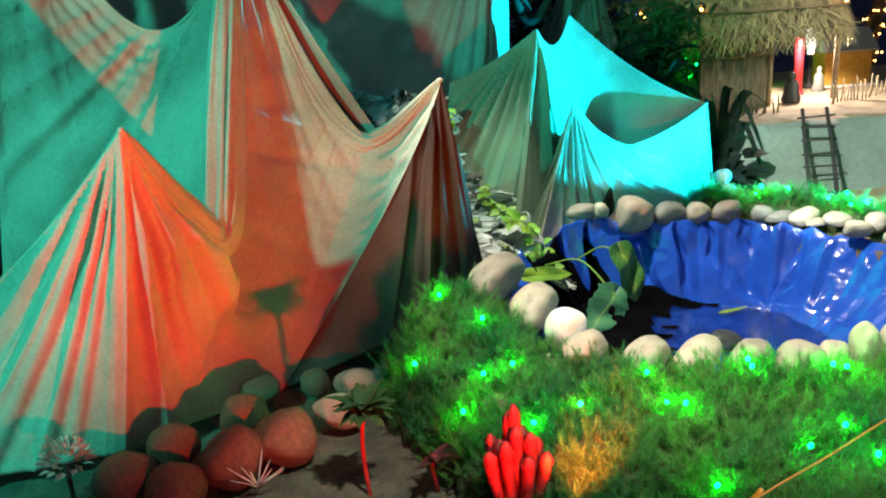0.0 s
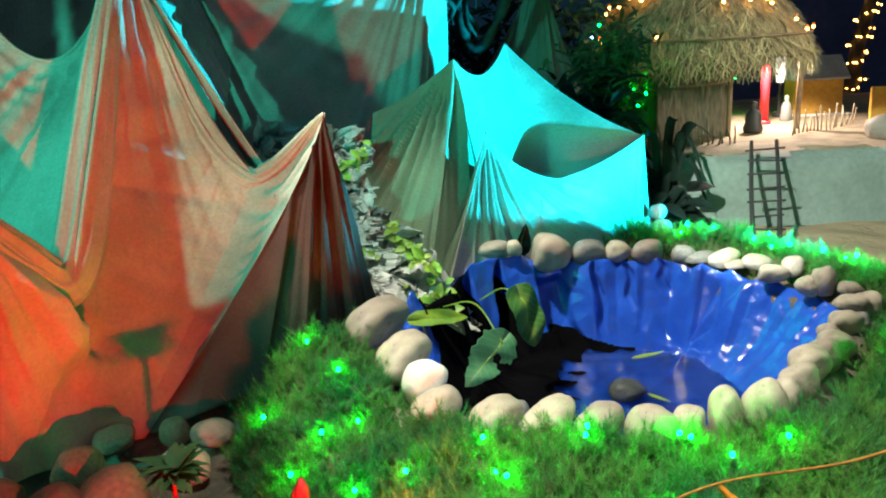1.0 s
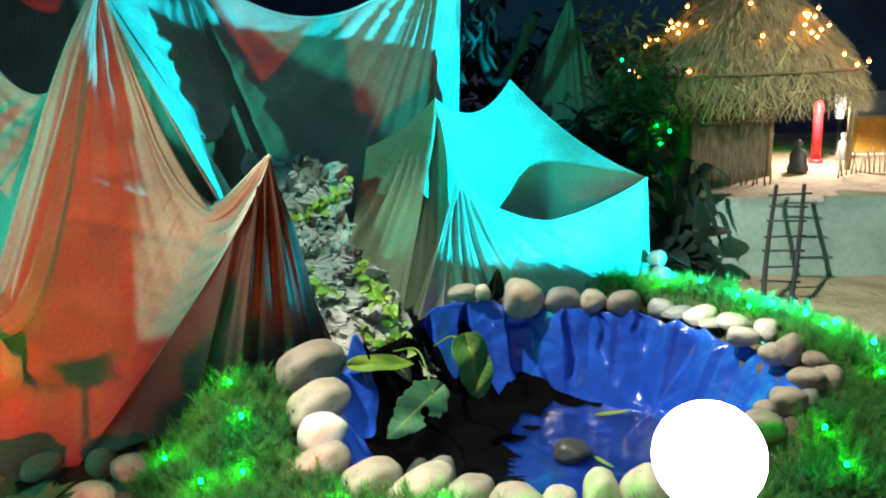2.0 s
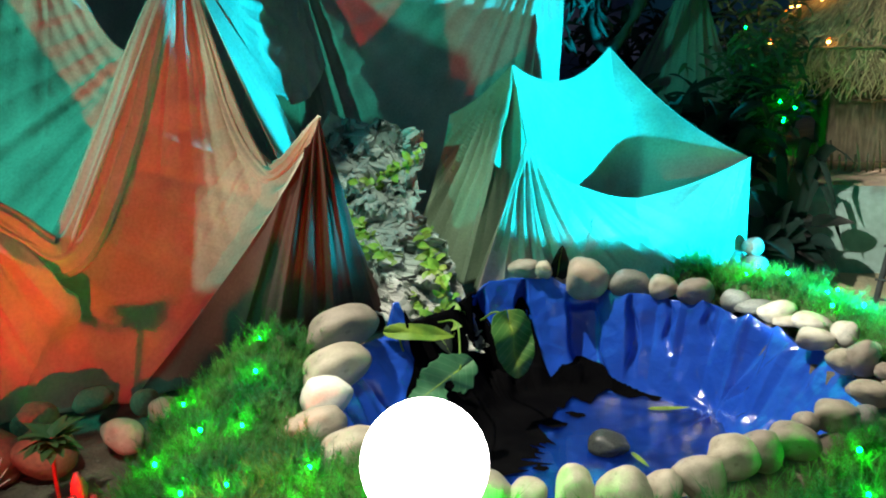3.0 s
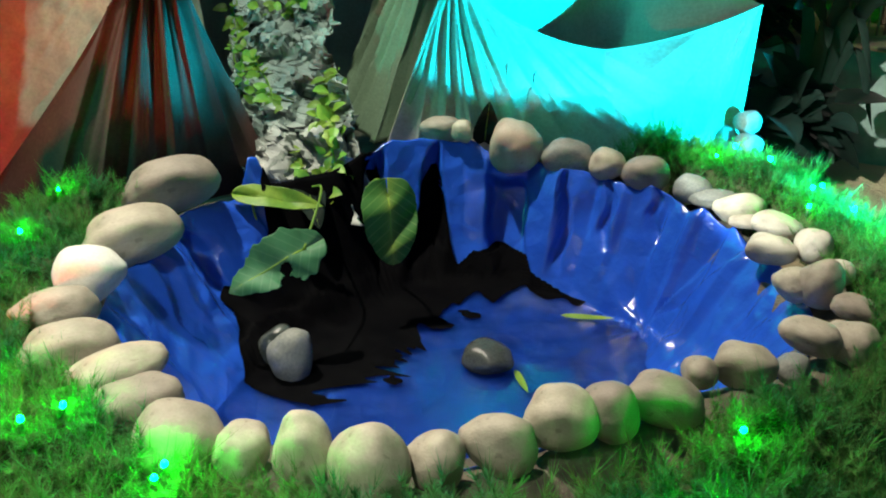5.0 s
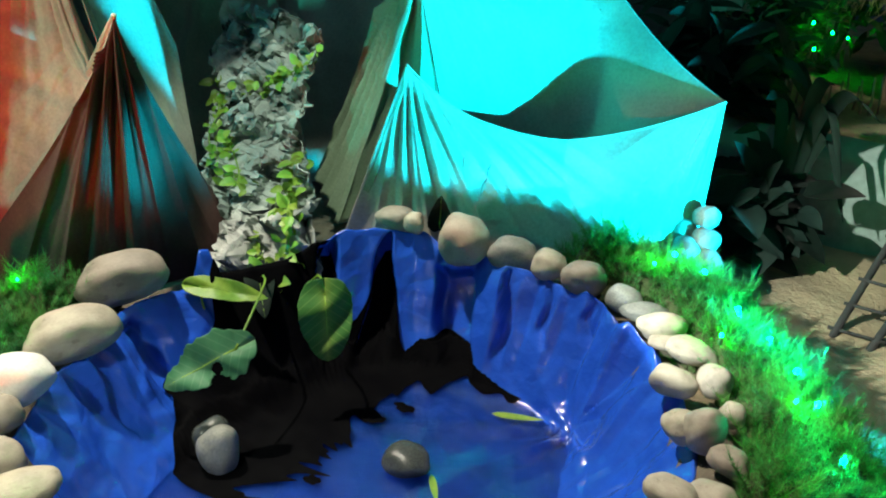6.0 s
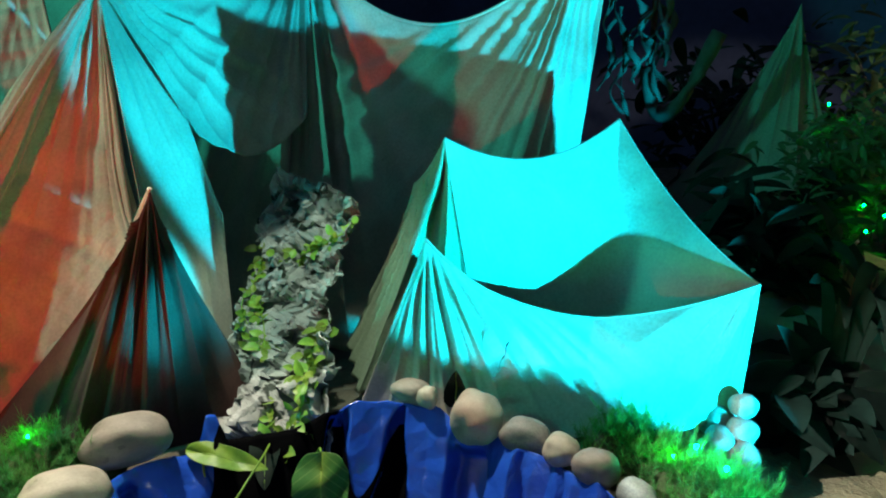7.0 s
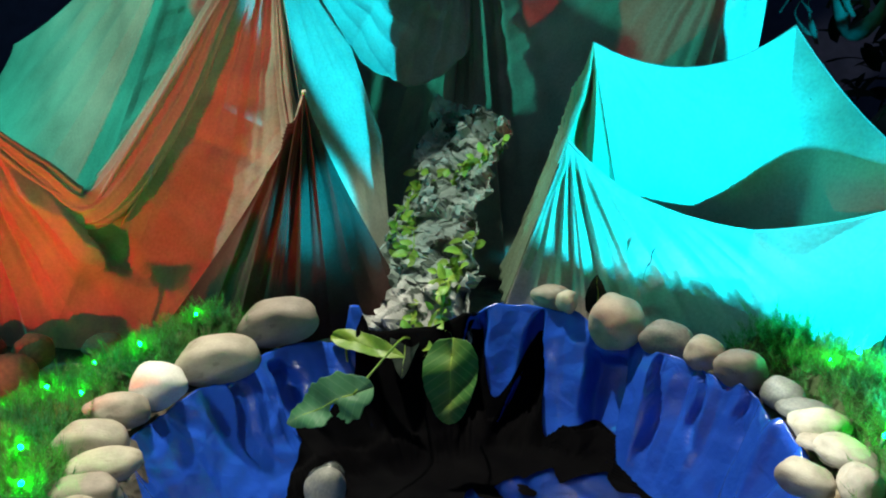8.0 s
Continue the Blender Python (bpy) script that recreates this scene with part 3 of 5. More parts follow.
# rounded lips where the cloth turns over between its peaks
def rolled_lip(route, widest, facing, flat, seed):
    verts, n = [], 110
    line = bend([Vector(p) for p in route], n)
    for i, p in enumerate(line):
        t = i / (n - 1)
        wide = 0.002 + widest * math.sin(math.pi * t) ** 0.8
        ahead = (line[min(i + 1, n - 1)] - line[max(i - 1, 0)]).normalized()
        side = ahead.cross(Vector(facing)).normalized()
        up = side.cross(ahead)
        for k in range(48):
            f = 2 * math.pi * k / 48
            rip = 1 + 0.13 * math.sin(9 * f + 1.5 * math.sin(4 * t) + seed) + 0.08 * math.sin(17 * f + 5 * t)
            verts.append(p - up * wide * 0.45 + (side * math.cos(f) + up * math.sin(f) * flat) * wide * rip)
    faces = [(i * 48 + k, i * 48 + (k + 1) % 48, (i + 1) * 48 + (k + 1) % 48, (i + 1) * 48 + k) for i in range(n - 1) for k in range(48)]
    part("rolled_lip", mesh_of("rolled_lip", verts, faces, CLOTH), hills)


rolled_lip([L, (-0.305, 1.03, 0.262), (S1[0], S1[1], S1[2] + 0.004), (-0.288, 1.26, 0.36), (-0.292, 1.37, 0.53), A], 0.032, (0.75, -0.6, 0.1), 0.6, 0)
rolled_lip([A, (-0.20, 1.44, 0.40), (-0.115, 1.413, 0.286), (-0.045, 1.385, 0.296), B], 0.017, (0.55, -0.8, 0.1), 0.8, 2)

N1, N2 = (-0.47, 2.12, 0.84), (0.22, 2.30, 0.86)
back = base("cloth_backdrop", (0, 0, 0), "tall khaki cloth sheet hanging behind the mountains", "cloth")
drape("sheet", [(-1.9, 2.1, 2.1), (-0.85, 2.13, 1.36), N1, N2, (0.25, 2.33, 0.86)], [0.05, 0.06, 0.20, 0.02],
      [(-1.9, 1.8, -0.08), (-0.85, 1.8, -0.07), (-0.42, 1.78, -0.06), (0.10, 2.02, -0.05), (0.215, 2.2, -0.05)],
      [(N1, 32, 0.018, 0.5), (N2, 40, 0.016, 0.6)], 1.1, 520, 70, back, seed=21, hem=0.004)
drape("swag", [A, N1], [0.06], [(-0.225, 1.595, 0.47), (-0.26, 1.93, 0.45)], [(A, 30, 0.014, 0.35), (N1, 36, 0.020, 0.5)], 1.0, 300, 56, back, seed=24, dips=[0.085])
drape("hanging_panel", [N1] * 4, [0] * 3, [(-0.30, 1.885, 0.37), (-0.30, 1.86, -0.05), (-0.2, 1.86, -0.05), (-0.085, 1.885, -0.05)], [(N1, 40, 0.012, 0.4)], 1.0, 200, 60, back, seed=26)

T0, P1, P2, TR, C = (0.062, 1.92, 0.333), (0.258, 1.769, 0.448), (0.384, 2.144, 0.47), (0.712, 2.02, 0.231), (0.317, 1.654, 0.304)
tent = base("cloth_tent", (0.4, 1.85, 0.02), "pale cloth tent draped over poles beside the pond", "tent")
tent.matrix_basis = Matrix()
drape("roof", [P1, P2, TR], [0.055, 0.03], [(0.335, 1.80, 0.03), (0.475, 2.0, 0.02), (0.70, 1.945, 0.02)], [(P1, 50, 0.009, 0.11), (P2, 12, 0.002, 0.1)], 1.1, 300, 64, tent, seed=31, wrinkle=0.002, soft=131)
drape("left_wall", [T0, P1, P1], [0.012, 0], [(0.0, 1.80, 0.02), (0.19, 1.63, 0.02), (0.335, 1.80, 0.03)], [(P1, 44, 0.022, 0.6)], 1.2, 320, 60, tent, CLOTH_DIM_TEAL, seed=33)
drape("front_wall", [C, (0.403, 1.750, 0.206), (0.49, 1.885, 0.158), TR, TR], [0.012, 0.006, 0.012, 0],
      [(0.232, 1.592, 0.02), (0.36, 1.645, 0.02), (0.55, 1.735, 0.02), (0.665, 1.86, 0.02), (0.715, 1.965, 0.02)], [(C, 38, 0.015, 0.18), (TR, 24, 0.004, 0.12)], 1.0, 340, 64, tent, seed=35, wrinkle=0.002, hem=0.0025)
drape("front_cone", [C, C, C], [0, 0], [(0.30, 1.78, 0.02), (0.20, 1.66, 0.02), (0.232, 1.592, 0.02)], [(C, 36, 0.016, 0.3)], 1.2, 220, 54, tent, CLOTH_DIM_TEAL, seed=37)

tear = tube(bend([(0.4335, 1.7215, 0.1500), (0.4300, 1.7170, 0.1400), (0.4330, 1.7120, 0.1300), (0.4270, 1.7080, 0.1180), (0.4280, 1.7010, 0.1020)], 12), [0.0004, 0.0012, 0.0018, 0.001, 0.0016, 0.0008, 0.0006, 0.0012, 0.0006, 0.0005, 0.0004, 0.0003], 5)
part("tear", mesh_of("tear", *tear, BLACK), tent, "dark torn slit")

far = base("hanging_cloth", (0, 0, 0), "dark green cloth hanging in a narrow peak", "cloth")
H1 = (0.53, 2.72, 0.71)
drape("sheet", [H1] * 4, [0] * 3, [(0.16, 2.72, 0.12), (0.34, 2.6, 0.06), (0.56, 2.62, 0.06), (0.74, 2.78, 0.1)], [(H1, 36, 0.014, 0.35)], 1.2, 180, 54, far, CLOTH_DARK, seed=41)

# ---- stones ----
STONE_SHAPES = []
for k in range(9):
    bm = bmesh.new()
    bmesh.ops.create_icosphere(bm, subdivisions=4, radius=0.5)
    for v in bm.verts:
        d = v.co.normalized()
        p = 2.0 + 0.06 * k
        s = (abs(d.x) ** p + abs(d.y) ** p + abs(d.z) ** p) ** (-1 / p)
        v.co = d * s * 0.5
        v.co *= 1 + 0.14 * noise.noise(d * 1.3 + Vector((k * 7.3, 0, 0))) + 0.03 * noise.noise(d * 3.1 + Vector((0, k * 5.1, 0)))
        v.co.x *= 1 + 0.2 * d.y * math.sin(k * 2.1)
        v.co.z *= 1 + 0.22 * d.x * math.cos(k * 1.7)
    bm.verts.index_update()
    STONE_SHAPES.append(([v.co.copy() for v in bm.verts], [tuple(v.index for v in f.verts) for f in bm.faces]))
    bm.free()
stone_meshes = {}


def stone(x, y, z, lx, ly, lz, yaw=0, tilt=0, shape=0, material=None, label="smooth pale river stone on the pond edge", group="stones round the pond", name="stone"):
    material = material or STONE
    key = shape % 9, material.name
    if key not in stone_meshes:
        stone_meshes[key] = mesh_of("stone", *STONE_SHAPES[shape % 9], material)
    ob = new(name, stone_meshes[key])
    ob.matrix_basis = pose(x, y, z, 0, tilt, yaw) @ Matrix.Diagonal((lx, ly, lz, 1))
    return tagged(ob, label, "stone", group)


# left end, then the front row, the right end and the back row
stone(0.120, 1.257, 0.057, 0.118, 0.070, 0.070, 48, -12, 5, label="large egg-shaped pale river stone on the pond edge")
stone(0.172, 1.142, 0.044, 0.108, 0.064, 0.066, 62, -6, 5)
stone(0.208, 1.052, 0.044, 0.070, 0.058, 0.060, 58, -5, 2, WHITE, label="small whitish river stone with a dimple")
stone(0.228, 0.996, 0.036, 0.082, 0.051, 0.041, 51, 0, 0)
stone(0.300, 0.951, 0.038, 0.081, 0.050, 0.048, 50, -3, 5)
stone(0.366, 0.943, 0.040, 0.086, 0.053, 0.036, 47, -12, 1)
stone(0.421, 0.915, 0.040, 0.073, 0.045, 0.047, 45, -18, 6)
stone(0.479, 0.901, 0.042, 0.066, 0.059, 0.058, 42, 0, 2)
stone(0.525, 0.914, 0.038, 0.040, 0.036, 0.047, 37, 20, 7)
stone(0.572, 0.927, 0.045, 0.041, 0.037, 0.068, 32, 0, 5, label="tall narrow river stone on the pond edge")
stone(0.623, 0.932, 0.048, 0.056, 0.050, 0.069, 27, 0, 1, label="blocky cream river stone on the pond edge")
stone(0.656, 0.967, 0.042, 0.044, 0.039, 0.046, 22, 0, 4)
stone(0.690, 1.002, 0.045, 0.059, 0.037, 0.049, 17, 5, 0)
stone(0.720, 1.049, 0.048, 0.054, 0.048, 0.050, 13, -10, 5)
stone(0.439, 1.634, 0.052, 0.078, 0.070, 0.079, 20, 0, 6, label="upright cracked river stone on the pond edge")
stone(0.518, 1.646, 0.045, 0.073, 0.045, 0.055, 16, 0, 5, STONE_DARK, label="dark grey river stone on the pond edge")
stone(0.579, 1.645, 0.045, 0.053, 0.048, 0.046, 13, 0, 2)
stone(0.637, 1.632, 0.044, 0.065, 0.040, 0.051, 10, 0, 7)
stone(0.706, 1.615, 0.040, 0.052, 0.034, 0.039, 7, 0, 2, STONE_DARK, label="small grey river stone on the pond edge")
stone(0.738, 1.602, 0.036, 0.067, 0.041, 0.025, 6, -5, 1, STONE_DARK, label="flat grey river stone on the pond edge")
stone(0.773, 1.566, 0.042, 0.066, 0.041, 0.039, 4, -6, 4)
stone(0.749, 1.073, 0.048, 0.050, 0.045, 0.047, 11, -5, 0)
stone(0.783, 1.112, 0.045, 0.060, 0.042, 0.042, 17, 15, 5)
stone(0.800, 1.169, 0.042, 0.030, 0.034, 0.026, 5, 0, 1)
stone(0.832, 1.190, 0.046, 0.051, 0.034, 0.039, 2, -10, 6)
stone(0.869, 1.220, 0.036, 0.031, 0.034, 0.030, -1, 0, 0, STONE_DARK, label="small grey river stone on the pond edge")
stone(0.877, 1.264, 0.048, 0.054, 0.034, 0.031, -2, 8, 7)
stone(0.910, 1.279, 0.044, 0.047, 0.043, 0.037, -5, 10, 3)
stone(0.910, 1.344, 0.046, 0.040, 0.034, 0.023, -4, 8, 8)
stone(0.878, 1.370, 0.052, 0.045, 0.040, 0.052, -2, 0, 4)
stone(0.854, 1.375, 0.044, 0.042, 0.038, 0.036, -0, 0, 0)
stone(0.895, 1.421, 0.046, 0.028, 0.034, 0.025, -3, 0, 5)
stone(0.865, 1.464, 0.052, 0.039, 0.035, 0.040, -1, 30, 1)
stone(0.823, 1.450, 0.044, 0.054, 0.034, 0.033, 2, 0, 6)
stone(0.823, 1.527, 0.044, 0.063, 0.039, 0.030, 2, 8, 2)
stone(0.786, 1.544, 0.036, 0.042, 0.034, 0.015, 4, -5, 8, label="flat thin river stone on the pond edge")
stone(0.325, 1.612, 0.070, 0.066, 0.045, 0.036, 10, 0, 7)
stone(0.362, 1.610, 0.072, 0.032, 0.030, 0.032, 10, 0, 8)
# in the water
stone(0.537, 1.334, -0.118, 0.064, 0.056, 0.040, 10, 0, 2, STONE_WET, "wet dark stone lying in the pond water", "stones in the pond")
stone(0.335, 1.205, -0.105, 0.056, 0.050, 0.075, 30, 10, 0, STONE_DARK, "wet grey stone standing on the pond floor", "stones in the pond")
stone(0.300, 1.225, -0.112, 0.050, 0.040, 0.050, 70, 10, 3, STONE_WET, "wet stone standing on the pond floor", "stones in the pond")
# rocks heaped before the mountain
heap = dict(material=ROCK_BROWN, label="round brown rock heaped at the foot of the cloth mountain", group="rocks at the mountain foot", name="rock")
stone(-0.331, 0.919, -0.035, 0.071, 0.064, 0.058, 0, 0, 1, **heap)
stone(-0.251, 0.982, -0.030, 0.065, 0.058, 0.060, 20, 0, 5, **heap)
stone(-0.184, 0.932, -0.040, 0.088, 0.079, 0.076, 40, 0, 0, **heap)
stone(-0.244, 0.894, -0.045, 0.085, 0.076, 0.078, 60, 0, 4, **heap)
stone(-0.373, 0.856, -0.045, 0.079, 0.071, 0.062, 80, 0, 8, **heap)
stone(-0.303, 0.839, -0.052, 0.081, 0.073, 0.059, 100, 0, 3, **heap)
stone(-0.254, 1.090, -0.045, 0.065, 0.059, 0.033, 120, 0, 7, **heap)
stone(-0.178, 1.122, -0.052, 0.050, 0.045, 0.044, 140, 0, 2, **heap)
stone(-0.124, 1.017, -0.048, 0.080, 0.050, 0.050, -15, 0, 0, label="flat pale stone half sunk in the soil", group="stones by the mound")
stone(-0.109, 1.093, -0.042, 0.062, 0.050, 0.040, 10, 0, 1, label="flat pale stone half sunk in the soil", group="stones by the mound")
stone(0.165, 1.010, 0.008, 0.100, 0.040, 0.035, 130, 0, 2, label="long pale stone below the pond edge", group="stones by the mound")


# ---- bulb on its post ----
post = base("bulb_post", (0.617, 0.484, -0.05), "orange-lit wooden post carrying the glowing bulb", "post")
post.matrix_basis = pose(0.617, 0.484, -0.05, 0, 0, 27)
part("board", mesh_of("board", *box(-0.0130, -0.0048, -0.010, 0.010, -0.03, 0.3665, 0.0018), WOOD, False), post)
part("board", mesh_of("board", *box(-0.0042, 0.0135, -0.011, 0.010, -0.03, 0.367, 0.0018), WOOD, False), post)
bulb = base("light_bulb", (0.609, 0.479, 0.339), "round frosted glowing bulb", "light bulb")
part("globe", mesh_of("globe", *ball(0.0258, 4), BULB), bulb)
# socket wears the same orange-lit colour as the post
part("socket", mesh_of("socket", *tube([(0.004, -0.001, -0.018), (0.007, 0.0, -0.037)], [0.009, 0.008], 16), WOOD), bulb)

# ---- moss ----
def blend(a, b, x):
    t = np.clip((x - a) / (b - a), 0, 1)
    return t * t * (3 - 2 * t)


def moss_cover(x, y):
    """Where moss grows, 0 to 1: round the front, up the left mound and along the far bank."""
    d, a = outside(x, y)
    deg = np.degrees(a)
    left_edge = np.interp(y, (0.3, 0.55, 0.75, 0.87, 1.0, 1.1, 1.2, 1.3), (0.15, 0.12, 0.06, 0.0, -0.07, -0.09, -0.05, 0.04))
    front = blend(0, 0.05, x - left_edge) * blend(1.29, 1.22, y)
    back = blend(0.545, 0.60, x) * blend(1.88, 1.80, y) * (y > 1.2) * blend(0.02, -0.02, y - np.interp(x, (0.36, 0.55, 0.665, 0.72), (1.645, 1.735, 1.86, 1.95)))
    reach = np.interp(deg, (0, 20, 45, 65, 87, 100, 150, 360), (0.27, 0.22, 0.21, 0.235, 0.23, 0.12, 0.1, 0.27))
    reach = np.where(y < 1.2, 0.9, reach)
    keep = np.where(y < 1.2, front, np.where(x > 0.5, back, front))
    bare = 0.02 * blend(288, 300, deg) * blend(335, 318, deg)
    rim = blend(0.032, 0.078, d - bare)
    return keep * rim * blend(0, -0.05, d - reach) * (x < 1.6) * (y > 0.2)


def moss_height(x, y):
    bumps = 0.5 + 0.5 * np.sin(x * 31 + 3 * np.sin(y * 13)) * np.sin(y * 27 + 2 * np.sin(x * 11))
    bumps = bumps * 0.6 + 0.4 * (0.5 + 0.5 * np.sin(x * 71 + y * 40) * np.sin(y * 83 - x * 37))
    mound = 0.042 * np.exp(-((x - 0.02) ** 2 + (y - 1.15) ** 2) / 0.012)
    mound = mound + 0.008 * np.exp(-((x - 0.735) ** 2 / 0.014 + (y - 1.735) ** 2 / 0.0050))
    bank = np.where((x > 0.6) & (y > 1.3), 0.022, 0.0)
    return height(x, y) + moss_cover(x, y) * (0.006 + 0.046 * bumps + mound + bank)


rng = np.random.default_rng(12)


def sprig_shape(tall):
    """One feathery moss shoot: a stem with whorls of fine needles."""
    v, f = [], []
    lean = rng.uniform(-0.45, 0.45, 2) * tall
    top = np.array((lean[0], lean[1], tall))
    w = 0.0007
    v += [(-w, 0, 0), (w, 0, 0), tuple(top)]
    f.append((0, 1, 2))
    for s, count, rise in ((0.22, 6, 0.5), (0.38, 8, 0.5), (0.52, 9, 0.5), (0.66, 9, 0.55), (0.8, 9, 0.7), (0.92, 8, 1.0), (1.0, 6, 1.8)):
        c = top * s * (1 - 0.15 * s)
        size = tall * rng.uniform(0.20, 0.34) * (1.1 - 0.45 * s)
        for k in range(count):
            t = 6.28 * (k + rng.uniform(0, 0.8)) / count
            out = np.array((math.cos(t), math.sin(t), rise * rng.uniform(0.3, 1.6)))
            side = np.array((-math.sin(t), math.cos(t), rng.uniform(-0.5, 0.5))) * size * 0.055
            n = len(v)
            v += [tuple(c - side), tuple(c + side), tuple(c + out * size * rng.uniform(0.7, 1.2))]
            f.append((n, n + 1, n + 2))
    return np.array(v), f


SPRIGS = [sprig_shape(0.038) for _ in range(24)]


def moss_patch(name, label, x0, x1, y0, y1, per_area, where):
    nx, ny = int((x1 - x0) / 0.012), int((y1 - y0) / 0.012)
    X, Y = np.meshgrid(np.linspace(x0, x1, nx), np.linspace(y0, y1, ny), indexing="ij")
    cover = moss_cover(X, Y) * where(X, Y)
    Z = moss_height(X, Y) - np.where(cover > 0.05, -0.004, 0.03)
    keep = cover > 0.02
    faces = [q for q in grid_faces(nx, ny) if all(keep[i // ny, i % ny] for i in q)]
    used = sorted({i for q in faces for i in q})
    again = {o: n for n, o in enumerate(used)}
    pts = np.stack((X, Y, Z), -1).reshape(-1, 3)[used]
    ob = new(name, mesh_of(name, pts.tolist(), [tuple(again[i] for i in q) for q in faces], MOSS_BASE))
    tagged(ob, label, "moss", kind="stuff")
    n = int((x1 - x0) * (y1 - y0) * per_area)
    px, py = rng.uniform(x0, x1, n), rng.uniform(y0, y1, n)
    ok = moss_cover(px, py) * where(px, py) > rng.uniform(0.1, 0.8, n)
    px, py = px[ok], py[ok]
    pz = moss_height(px, py)
    allv, allf, o = [], [], 0
    for i in range(len(px)):
        sv, sf = SPRIGS[rng.integers(len(SPRIGS))]
        s, t = rng.uniform(0.45, 1.1), rng.uniform(0, 6.28)
        c, q = math.cos(t) * s, math.sin(t) * s
        lx, ly = rng.normal(0, 0.35, 2)
        vx, vy, vz = sv[:, 0] * c - sv[:, 1] * q + lx * sv[:, 2] * s, sv[:, 0] * q + sv[:, 1] * c + ly * sv[:, 2] * s, sv[:, 2] * s
        allv.append(np.stack((vx + px[i], vy + py[i], vz + pz[i] - 0.006), -1))
        allf += [tuple(k + o for k in g) for g in sf]
        o += len(sv)
    ob2 = new("shoots", mesh_of("shoots", np.concatenate(allv).tolist(), allf, MOSS, False))
    ob2.parent = ob
    ob2["kind"] = "stuff"
    return ob


# ---- leaves ----
def leaf_shape(length, width, curl=0.25, fold=0.2, heart=0.12, nu=9, nv=13, wave=0.0, ragged=0.0, blunt=0.75):
    """A leaf along +x from its stalk, its face to +z."""
    v, f = [], []
    for j in range(nv):
        t = j / (nv - 1)
        half = width / 2 * (math.sin(math.pi * min(1, t ** 0.62)) ** blunt if 0 < t < 1 else 0.0)
        half = max(half, width * 0.01)
        for i in range(nu):
            s = 2 * i / (nu - 1) - 1
            rag = 1 + ragged * (noise.noise((t * 4.5, 3.1 * (s > 0), 7)) + 0.6 * noise.noise((t * 13, 5.7 * (s > 0), 2))) if ragged else 1
            x = length * (t - heart * abs(s) ** 1.5 * (1 - t) ** 2 * 2.2)
            z = fold * abs(s) * half - curl * length * (t - 0.35) ** 2 + wave * math.sin(9 * t + 2 * s) * half
            v.append(Vector((x, s * half * rag, z)))
    for j in range(nv - 1):
        for i in range(nu - 1):
            f.append((j * nu + i, j * nu + i + 1, (j + 1) * nu + i + 1, (j + 1) * nu + i))
    return v, f


def leaf_frame(start, end, face):
    x = (Vector(end) - Vector(start)).normalized()
    y = Vector(face).cross(x).normalized()
    z = x.cross(y)
    m = Matrix((x, y, z)).transposed().to_4x4()
    m.translation = Vector(start)
    return m


def big_leaf(start, end, face, width, material, label, stalk=None, curl=0.25, fold=0.15, holes=(), ragged=0.12, blunt=0.75):
    thing = base("leaf", start, label, "leaf", "broad leaves over the pond")
    m = leaf_frame(start, end, face)
    long = (Vector(end) - Vector(start)).length
    sv, sf = leaf_shape(long, width, curl, fold, nu=41, nv=57, wave=0.16, ragged=ragged, blunt=blunt)
    for cx, cy, r in holes:
        sf = [q for q in sf if (sum((sv[i] for i in q), Vector()) / 4 - Vector((cx * long, cy * width, 0))).xy.length > r]
    shift = Matrix.Translation(-Vector(start))
    blade = part("blade", mesh_of("blade", sv, sf, material), thing, m=shift @ m)
    th = blade.modifiers.new("thickness", "SOLIDIFY")
    th.thickness = 0.0008
    rib = [Vector((long * t, 0, 0.16 * math.sin(9 * t) * width / 2 * math.sin(math.pi * max(0.001, t) ** 0.62) ** blunt - curl * long * (t - 0.35) ** 2 + 0.0006)) for t in np.linspace(0, 0.96, 9)]
    part("midrib", mesh_of("midrib", *tube(rib, [0.0014 - 0.00012 * i for i in range(9)], 6), LEAF_LIME), blade)
    if stalk:
        part("stalk", mesh_of("stalk", *tube([shift @ p for p in bend([stalk[0], *stalk[1:], start], 12)], 0.0016, 6), LEAF_LIME), thing)
    return thing


big_leaf((0.322, 1.262, 0.011), (0.266, 1.186, -0.026), (0.45, -0.8, 0.6), 0.068, LEAF_VEINED, "broad green leaf with holes drooping over the pond",
         [(0.22, 1.42, 0.02), (0.28, 1.36, 0.045)], 0.3, 0.1, [(0.30, 0.16, 0.0075), (0.36, 0.40, 0.010), (0.28, 0.48, 0.008), (0.62, -0.46, 0.006)], 0.34)
big_leaf((0.362, 1.392, 0.042), (0.387, 1.364, -0.040), (0.62, -0.72, 0.25), 0.074, LEAF_VARIEGATED, "oval green leaf hanging at the waterfall foot",
         [(0.29, 1.45, 0.02), (0.33, 1.42, 0.05)], 0.2, 0.12, (), 0.08, 0.5)
big_leaf((0.186, 1.330, 0.030), (0.268, 1.378, 0.016), (0.35, -0.5, 0.8), 0.036, LEAF_LIME, "yellow-green triangular leaf lying by the waterfall",
         [(0.215, 1.330, -0.06), (0.196, 1.325, 0.0)], 0.1, 0.3, (), 0.1)
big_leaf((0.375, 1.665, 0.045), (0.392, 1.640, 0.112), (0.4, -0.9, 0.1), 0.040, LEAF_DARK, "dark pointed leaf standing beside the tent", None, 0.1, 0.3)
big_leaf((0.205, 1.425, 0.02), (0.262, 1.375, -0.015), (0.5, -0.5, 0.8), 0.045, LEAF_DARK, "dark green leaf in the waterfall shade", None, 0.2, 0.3)
